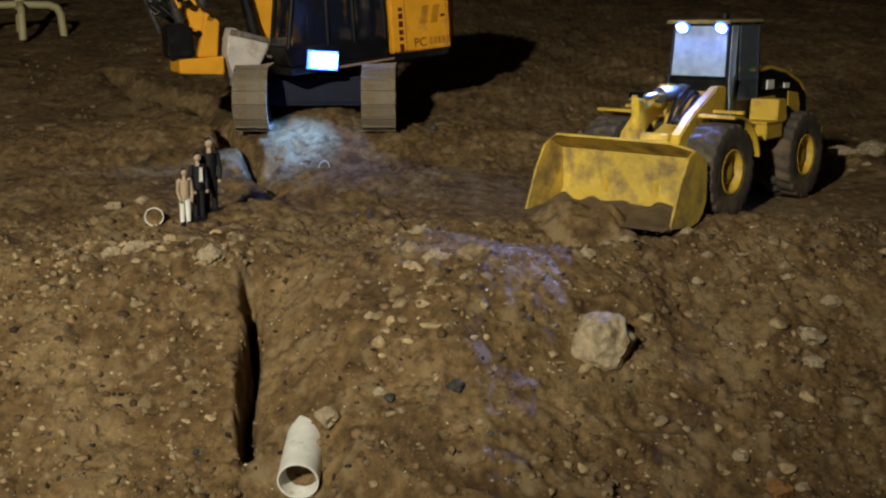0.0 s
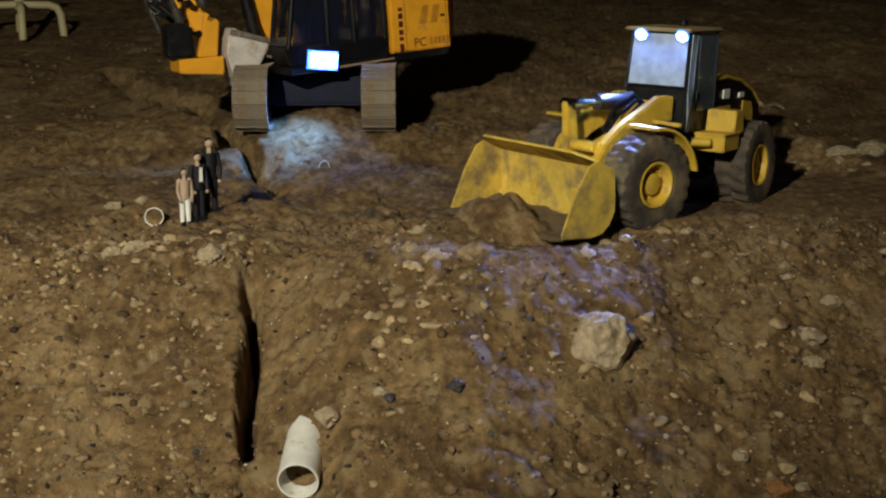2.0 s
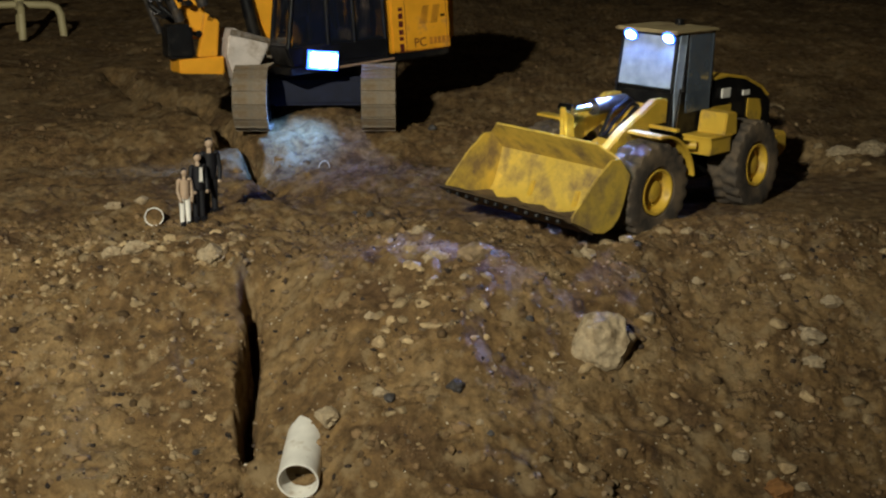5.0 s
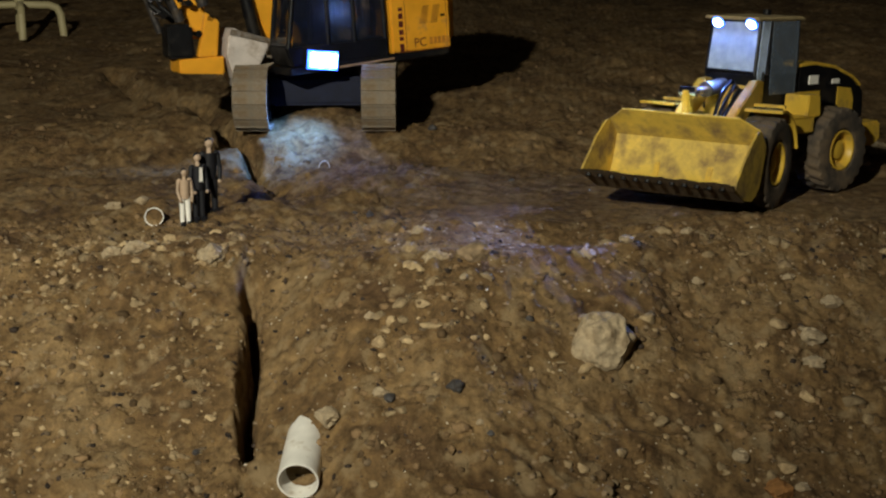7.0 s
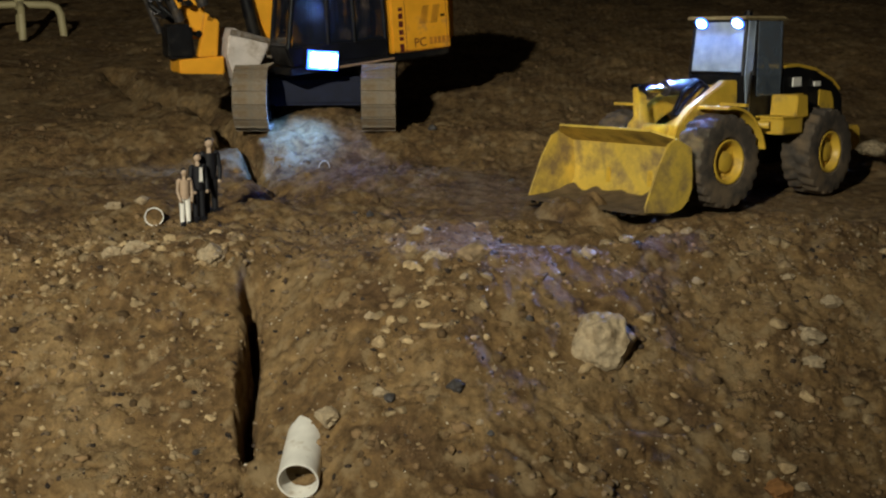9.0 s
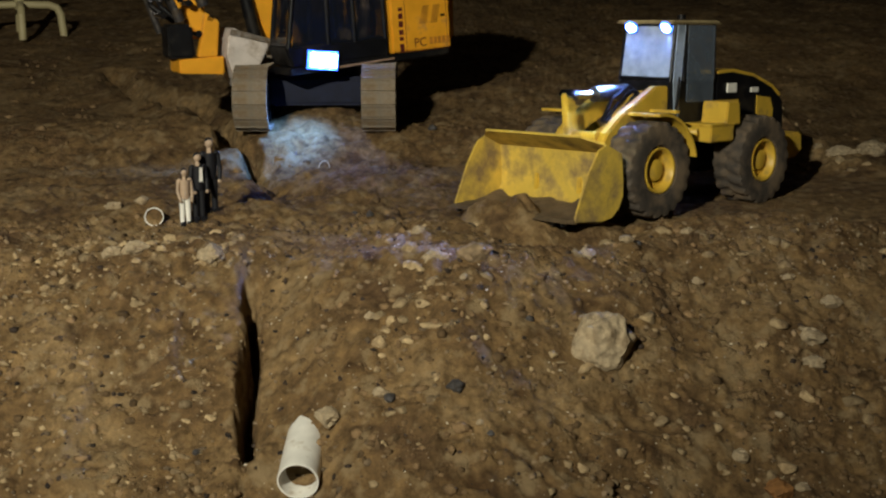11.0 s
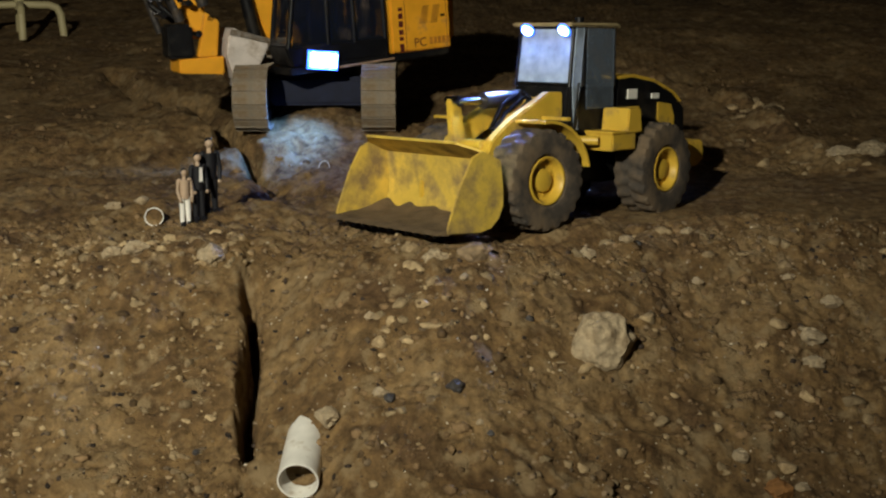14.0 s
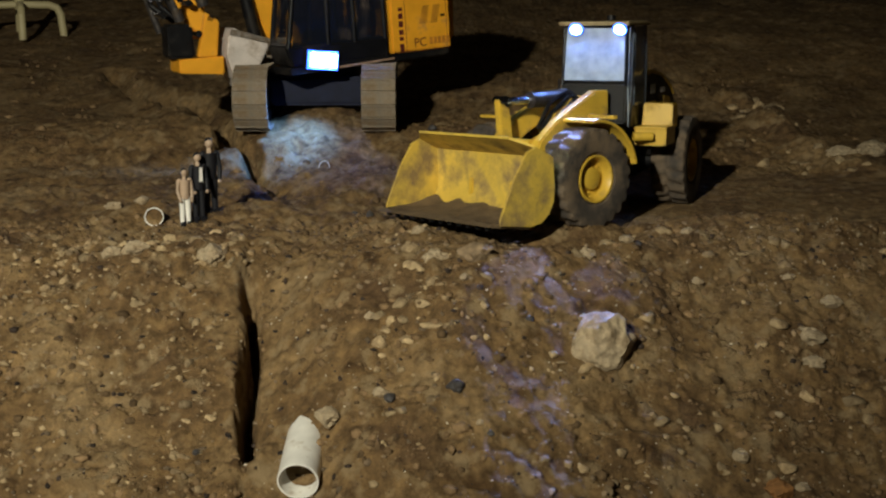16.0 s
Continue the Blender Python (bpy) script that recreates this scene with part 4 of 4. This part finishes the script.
scatter("pebbles", 4200, 5, (-0.6, 0.75, 1.02, 1.53), (0.0007, 0.0042), "small pale pebbles strewn over brown soil", PEBBLE, 3.0)
scatter("soil_clods", 7000, 9, (-0.6, 0.75, 1.02, 1.56), (0.0010, 0.0070), "crumbled clods of brown soil", CLOD, 2.6)
scatter("pale_grit", 2200, 17, (-0.6, 0.75, 1.02, 1.55), (0.0005, 0.0016), "tiny pale mineral grains on brown soil", GRIT, 2.0)
scatter("broken_stones", 680, 21, (-0.065, 0.72, 1.04, 1.50), (0.003, 0.0125), "pale broken stones half sunk in brown soil", STONE_MIX, 2.4, 2)
scatter("edge_stones", 90, 27, (-0.46, -0.22, 1.36, 1.435), (0.004, 0.012), "pale broken stones half sunk in brown soil", STONE_MIX, 1.6, 2)
scatter("slab_stones", 900, 31, (-0.52, -0.228, 1.03, 1.39), (0.0014, 0.0072), "small pale stones bedded in crusted soil", STONE_MIX, 2.4, 2)
DARK_CLOD = mat("dark_damp_clods", (0.035, 0.024, 0.018), 0.8, vary=0.4, scale=120, bump=0.001, bump_scale=400, island=0.5, spec=0.3)
scatter("dark_crumbs", 1300, 37, (-0.5, 0.72, 1.03, 1.54), (0.0010, 0.0042), "dark damp crumbs of soil", DARK_CLOD, 2.4)
scatter("ridge_stones", 150, 41, (0.52, 0.86, 1.955, 2.5), (0.004, 0.020), "pale broken stones along the soil ridge", STONE_MIX, 1.8, 2)
scatter("mound_stones", 90, 45, (-0.070, 0.03, 1.13, 1.28), (0.0025, 0.0095), "pale clods and stones on a low mound", STONE_MIX, 1.9, 2)
scatter("far_clods", 3200, 13, (-1.2, 1.0, 1.55, 3.3), (0.0015, 0.009), "crumbled clods of brown soil", CLOD, 3.0)


def make_pipe(x, y, z, length, r, yaw, pitch, label, wall=0.16):
    """A pipe along x of its own space, open at both ends."""
    bm = new_bm()
    lathe(bm, [(r * (1 - wall), 0), (r, 0), (r, length), (r * (1 - wall), length)], 40)
    ob = part("pipe", bm, CONCRETE, bevel=0.0004, smooth=True)
    bm = new_bm()
    lathe(bm, [(r * (1 - wall) * 1.01, -0.0008), (r * 0.99, -0.0008), (r * 0.99, 0.0005), (r * (1 - wall) * 1.01, 0.0005)], 40)
    part("rim", bm, WHITE, ob, "bright white cut end")
    ob.matrix_basis = pose(x, y, z, pitch, 0, yaw)
    return tagged(ob, label, "pipe", "white pipes")


def fill_pipe(pipe, r, at):
    """Packed soil that fills a pipe almost to its rim."""
    bm = new_bm()
    bmesh.ops.create_circle(bm, cap_ends=True, segments=28, radius=r)
    bmesh.ops.poke(bm, faces=bm.faces[:])
    bmesh.ops.subdivide_edges(bm, edges=bm.edges[:], cuts=2, use_grid_fill=True)
    for v in bm.verts:
        v.co = Vector((v.co.x, at + 0.0012 * noise.noise(v.co * 260), v.co.y))
    return part("soil_fill", bm, SOIL, pipe, "brown soil packed in the pipe", smooth=True)


make_pipe(-0.1372, 1.105, -0.1660, 0.088, 0.0200, -1, 13, "short white pipe lying in the trench, open end out", 0.095)
sunk_pipe = make_pipe(-0.361, 1.528, level(-0.361, 1.528) + 0.0115, 0.030, 0.0118, 13, -10, "white pipe sunk in soil, rim showing", 0.11)
fill_pipe(sunk_pipe, 0.0106, 0.003)


def make_wire_loop(x, y, r):
    """A bent bit of pale wire stuck in the soil."""
    bm = new_bm()
    pts = [(r * math.cos(a), 0, 1.25 * r * math.sin(a)) for a in np.linspace(-0.2, math.pi + 0.1, 13)]
    for p, q in zip(pts, pts[1:]):
        rod(bm, p, q, 0.0007, 6)
    ob = part("wire_loop", bm, WHITE, smooth=True)
    ob.matrix_basis = pose(x, y, level(x, y), 0, 8, 25)
    return tagged(ob, "thin pale bent wire loop stuck in soil", "wire")


make_wire_loop(-0.191, 1.980, 0.009)
make_stone(0.329, 1.145, 0.017, 71, RUST_STONE, "flat rust-brown stone lying on the bank", "", 0.5, 0.35)


# toy figures standing on the site
def make_figure(x, y, h, turn, tops, legs, label, front=None):
    """A plain moulded figure of height h, one mesh."""
    bm = new_bm()
    k = h / 0.09

    def mark(before, index):
        for f in set(bm.faces) - before:
            f.material_index = index

    def lump(a, b, r, r2, index):
        before = set(bm.faces)
        rod(bm, [c * k for c in a], [c * k for c in b], r * k, 12, r2 * k)
        mark(before, index)

    def ball(c, r, index, stretch=1.0):
        before = set(bm.faces)
        v = bmesh.ops.create_icosphere(bm, subdivisions=2, radius=r * k)["verts"]
        bmesh.ops.scale(bm, verts=v, vec=(1, 1, stretch))
        bmesh.ops.translate(bm, verts=v, vec=[q * k for q in c])
        mark(before, index)

    for s in (1, -1):
        lump((0, s * 0.0052, -0.002), (0, s * 0.0044, 0.044), 0.0036, 0.0050, 0)
        lump((0.002, s * 0.0052, -0.002), (0.005, s * 0.0055, 0.003), 0.0042, 0.0038, 3)
        lump((0, s * 0.0098, 0.071), (0.001, s * 0.0120, 0.054), 0.0032, 0.0028, 1)
        lump((0.001, s * 0.0120, 0.054), (0.007, s * 0.0095, 0.040), 0.0028, 0.0024, 1)
        ball((0.0075, s * 0.0092, 0.038), 0.0026, 2)
        ball((0, s * 0.0085, 0.071), 0.0038, 1)
    lump((0, 0, 0.041), (0, 0, 0.072), 0.0075, 0.0090, 1)
    lump((0, 0, 0.072), (0, 0, 0.079), 0.0032, 0.0028, 2)
    ball((0, 0, 0.0835), 0.0052, 2, 1.2)
    ball((-0.001, 0, 0.0852), 0.0052, 3, 1.05)
    if front:
        before = set(bm.faces)
        box(bm, 0.0076 * k, 0.0090 * k, -0.0022 * k, 0.0022 * k, 0.052 * k, 0.071 * k)
        mark(before, 4)
    bmesh.ops.scale(bm, verts=bm.verts[:], vec=(1.0, 1.0, 1))
    ob = part("toy_figure", bm, legs, smooth=True)
    for m in (tops, TAN, NAVY, WHITE):
        ob.data.materials.append(m)
    ob.matrix_basis = pose(x, y, level(x, y), 0, 0, turn)
    return tagged(ob, label, "figurine", "toy figures on the site")


TAN = mat("tan_plastic", (0.40, 0.29, 0.20), 0.5)
NAVY = mat("dark_plastic", (0.010, 0.010, 0.013), 0.55, spec=0.3)
make_figure(-0.323, 1.535, 0.070, -60, TAN, WHITE, "small moulded toy figure with pale legs standing on soil")
make_figure(-0.309, 1.552, 0.085, -50, NAVY, NAVY, "small dark moulded toy figure with white shirt front", True)
make_figure(-0.299, 1.580, 0.096, -60, NAVY, NAVY, "small dark moulded toy figure standing on soil")


# cream plastic pedestal stand on the bank
def make_stand(x, y):
    S = tagged(new("pedestal_stand"), "cream plastic pedestal stand with four bent legs on soil", "stand")
    S.location = (x, y, level(x, y) - 0.002)
    S.rotation_euler = (0, 0, radians(20))
    bm = new_bm()
    rod(bm, (0, 0, 0.075), (0, 0, 0.19), 0.012, 20)
    part("column", bm, PLASTIC, S, smooth=True)
    for k in range(4):
        bm = new_bm()
        pts = [(0.0, 0.088), (0.075, 0.086), (0.094, 0.078), (0.102, 0.062), (0.108, 0.0)]
        for (a, b), (c, d) in zip(pts, pts[1:]):
            rod(bm, (a, 0, b), (c, 0, d), 0.010, 12)
        for a, b in pts[1:-1]:
            v = bmesh.ops.create_icosphere(bm, subdivisions=2, radius=0.010)["verts"]
            bmesh.ops.translate(bm, verts=v, vec=(a, 0, b))
        part("leg", bm, PLASTIC, S, smooth=True, m=pose(0, 0, 0, 0, 0, 90 * k))
    return S


make_stand(-1.11, 3.32)


# soil that the loader pushes
def make_heap(name, r, h, stretch, seed, label):
    bm = new_bm()
    bmesh.ops.create_grid(bm, x_segments=40, y_segments=40, size=1)
    for v in bm.verts:
        a, b = v.co.x, v.co.y
        d = math.sqrt(a * a + b * b)
        p = Vector((a * 3 + seed, b * 3, seed))
        z = h * max(0.0, 1 - d * d) ** 1.2 * (1 + 0.45 * noise.noise(p)) - 0.25 * h * min(1, d * d)
        z += 0.0035 * noise.noise(p * 3.3) + 0.0016 * noise.noise(p * 9)
        v.co = Vector((a * r, b * r * stretch, z))
    for v in bm.verts:
        d = max(abs(v.co.x) / r, abs(v.co.y) / (r * stretch))
        if d > 0.97:
            v.co.z -= h * 0.6
    ob = part(name, bm, SOIL, smooth=True)
    return tagged(ob, label, "soil heap")


front_heap = make_heap("soil_mound", 0.058, 0.040, 1.75, 2.0, "loose heap of brown soil pushed before the bucket")
fill_heap = make_heap("soil_mound", 0.075, 0.024, 1.35, 7.0, "loose brown soil filling the soft spot")


# ---------------------------------------------------------------- what moves
def between(rows, t):
    """Straight interpolation in rows of (seconds, value)."""
    return float(np.interp(t, [r[0] for r in rows], [r[1] for r in rows]))


# bucket: degrees rolled back, metres lifted; front frame: own roll in degrees; rear axle: swing in degrees
ROLL_BACK = [(0, 0.5), (1, 1), (2, 0), (2.5, 3), (3, 12), (3.5, 20), (4, 19), (5, 22), (6.5, 24), (7, 23), (7.5, 23), (8, 16), (8.5, 5), (9, 2), (11.5, 1), (13.5, 1), (14.5, -1), (15, -1.5), (15.5, 1), (16, 4)]
LIFT = [(0, -0.0014), (0.5, -0.0004), (1, -0.0008), (1.5, 0.0006), (2, -0.0004), (2.5, -0.0011), (3, 0.0010), (3.5, 0.0020), (4, 0.0056), (4.5, 0.0061), (5, 0.0066), (5.5, 0.0070), (6, 0.0075), (6.5, 0.0080), (7, 0.0059), (7.5, 0.0060), (8, 0.0040), (8.5, 0.0022), (9, -0.0033), (9.5, -0.0025), (10, -0.0017), (10.5, -0.0010), (11, -0.0002), (11.5, 0.0006), (12, 0.0006), (12.5, 0.0005), (13, 0.0008), (13.5, 0.0009), (14, 0.0031), (14.5, 0.0035), (15, 0.0042), (15.5, 0.0053), (16, 0.0061)]
FRONT_ROLL = [(0, -0.6), (0.5, -0.1), (1, 0.3), (1.5, -0.1), (2, -0.3), (2.5, -0.5), (3, -1.9), (3.5, -2.6), (4, -0.9), (4.5, -0.7), (5, -0.4), (5.5, -0.3), (6, -0.1), (6.5, 0.1), (7, 0.0), (7.5, 0.7), (8, 1.1), (8.5, 1.1), (9, 0.4), (9.5, 0.5), (10, 0.5), (10.5, 0.6), (11, 0.7), (11.5, 0.7), (12, 0.7), (12.5, 0.2), (13, -0.1), (13.5, 0.3), (14, 0.8), (14.5, 1.5), (15, 1.7), (15.5, 1.6), (16, 1.0)]
SWING = [(0, 0), (2.5, 2), (3, 5), (3.5, 9), (4, 9), (5, 3), (6, 0), (16, 0)]


def resting(x, y, lift, yaw):
    """A pose on the ground, leaning with its slope."""
    e = 0.035
    gx = (level(x + e, y) - level(x - e, y)) / (2 * e)
    gy = (level(x, y + e) - level(x, y - e)) / (2 * e)
    up = Vector((-gx, -gy, 1)).normalized()
    lean = Vector((0, 0, 1)).rotation_difference(up).to_matrix().to_4x4()
    mid = (level(x, y) + level(x + e, y) + level(x - e, y) + level(x, y + e) + level(x, y - e)) / 5
    return Matrix.Translation(Vector((x, y, mid)) + up * lift) @ lean @ pose(0, 0, 0, 0, 0, yaw)


def motions():
    """Keys of the loader, its parts and the soil that it pushes."""
    drive = [
        (0.0, pose(0.361, 1.710, 0.002, 0.8, -0.6, 231.2)),
        (0.5, pose(0.342, 1.688, 0.002, 0.3, -1.0, 231.9)),
        (1.0, pose(0.326, 1.672, 0.001, 1.0, -2.4, 233.9)),
        (1.5, pose(0.307, 1.662, -0.001, 0.3, -1.5, 234.2)),
        (2.0, pose(0.289, 1.665, -0.006, -1.6, -0.7, 235.2)),
        (2.5, pose(0.263, 1.638, -0.008, -3.7, 0.5, 235.0)),
        (3.0, pose(0.237, 1.635, -0.008, -4.1, 0.5, 231.5)),
        (3.5, pose(0.211, 1.620, -0.012, -6.4, 2.4, 230.2)),
        (4.0, pose(0.207, 1.614, -0.013, -7.0, 2.6, 230.4)),
        (4.5, pose(0.226, 1.626, -0.011, -6.0, 2.2, 229.5)),
        (5.0, pose(0.274, 1.662, -0.005, -3.7, 1.4, 227.7)),
        (5.5, pose(0.326, 1.700, 0.000, -1.1, 0.7, 225.8)),
        (6.0, pose(0.357, 1.721, 0.004, 0.5, 0.2, 224.5)),
        (6.5, pose(0.368, 1.727, 0.005, 1.1, -0.3, 223.9)),
        (7.0, pose(0.421, 1.785, 0.006, -1.4, -0.2, 219.2)),
        (7.5, pose(0.446, 1.792, 0.007, -0.8, 0.5, 222.3)),
        (8.0, pose(0.434, 1.774, 0.005, -1.0, -0.9, 225.7)),
        (8.5, pose(0.411, 1.751, 0.004, 0.5, -1.5, 225.0)),
        (9.0, pose(0.394, 1.734, 0.006, 1.7, -1.5, 223.6)),
        (9.5, pose(0.373, 1.725, 0.005, 1.7, -1.6, 223.4)),
        (10.0, pose(0.345, 1.713, 0.004, 1.5, -1.6, 223.2)),
        (10.5, pose(0.315, 1.701, 0.003, 1.3, -1.6, 222.9)),
        (11.0, pose(0.288, 1.689, 0.002, 1.1, -1.6, 222.7)),
        (11.5, pose(0.267, 1.681, 0.001, 0.9, -1.7, 222.6)),
        (12.0, pose(0.240, 1.671, 0.000, 1.8, -1.0, 222.2)),
        (12.5, pose(0.213, 1.654, 0.001, 2.0, -1.0, 221.9)),
        (13.0, pose(0.186, 1.638, 0.002, 1.6, -1.2, 222.5)),
        (13.5, pose(0.161, 1.624, 0.001, 1.8, -2.2, 224.2)),
        (14.0, pose(0.142, 1.600, 0.001, 1.2, -2.1, 227.7)),
        (14.5, pose(0.141, 1.588, 0.001, 0.6, -1.9, 232.0)),
        (15.0, pose(0.151, 1.595, 0.000, 0.3, -1.4, 234.7)),
        (15.5, pose(0.179, 1.608, 0.002, 1.1, -1.5, 240.5)),
        (16.0, pose(0.205, 1.624, 0.002, 1.0, -1.2, 246.2)),
    ]
    turn = [(0, -0.7), (0.5, -1.1), (1, -7.6), (1.5, -11.7), (2, -17.7), (2.5, -23.1), (3, -18.8), (3.5, -21.3), (4, -17.6), (4.5, -13.9), (5, -4.2), (5.5, 6.2), (6, 12.2), (6.5, 14.3), (7, 17.6), (7.5, 2.4), (8, -6.0), (8.5, -5.5), (9, -5.5), (9.5, -4.7), (10, -3.5), (10.5, -2.2), (11, -1.1), (11.5, -0.2), (12, 1.4), (12.5, 2.0), (13, 2.7), (13.5, 1.1), (14, -7.2), (14.5, -15.3), (15, -21.7), (15.5, -24.2), (16, -26.2)]
    times = [r[0] for r in drive]
    body = dict(drive)
    steer = {t: pose(0, 0, 0, 0, 0, between(turn, t)) @ pose(0, 0, 0.04, between(FRONT_ROLL, t)) @ pose(0, 0, -0.04) for t in times}
    scoop = {t: steer[t] @ pose(0.184, -0.004, 0.040 + between(LIFT, t), 0, -between(ROLL_BACK, t), 0) for t in times}
    walk(loader, drive)
    walk(front_frame, [(t, steer[t]) for t in times])
    walk(bucket, [(t, scoop[t]) for t in times])
    swing = {t: pose(-0.118, 0, 0.058, between(SWING, t)) for t in times}
    walk(rear_axle, [(t, swing[t]) for t in times])
    hubs = [(steer, pose(0.108, 0.077, 0.058)), (steer, pose(0.108, -0.077, 0.058)), (swing, pose(0, 0.077, 0)), (swing, pose(0, -0.077, 0))]
    for wheel, (carrier, hub) in zip(loader_wheels, hubs):
        rows, turned, last = [], 0.0, None
        for t in times:
            m = carrier[t] @ hub
            at = body[t] @ m
            if last is not None:
                gone = at.translation - last.translation
                turned += gone.dot(at.to_3x3() @ Vector((1, 0, 0))) / WHEEL_R
            last = at
            rows.append((t, m @ Matrix.Rotation(turned, 4, "Y")))
        walk(wheel, rows)
    # the heap rides before the cutting edge, then is spread over the edge
    rows = []
    for t in times:
        m = body[t] @ scoop[t] @ pose(0.088, 0, -0.03)
        p = m.translation
        sink = between([(0, 0), (2, -0.004), (3, -0.02), (4, -0.05), (8, -0.06), (8.5, -0.025), (9, -0.012), (11, -0.008), (12.5, -0.008), (13.5, -0.02), (14, -0.045), (16, -0.06)], t)
        yaw = math.degrees((body[t] @ steer[t]).to_euler().z)
        rows.append((t, resting(p.x, p.y, sink, yaw)))
    walk(front_heap, rows)
    # the fill is dumped while the loader is back, and stays
    rest = resting(0.165, 1.485, -0.002, 118)
    under = resting(0.165, 1.485, -0.045, 118)
    walk(fill_heap, [(0.0, under), (4.5, under), (8.0, under), (9.5, rest), (16.0, rest)])


motions()
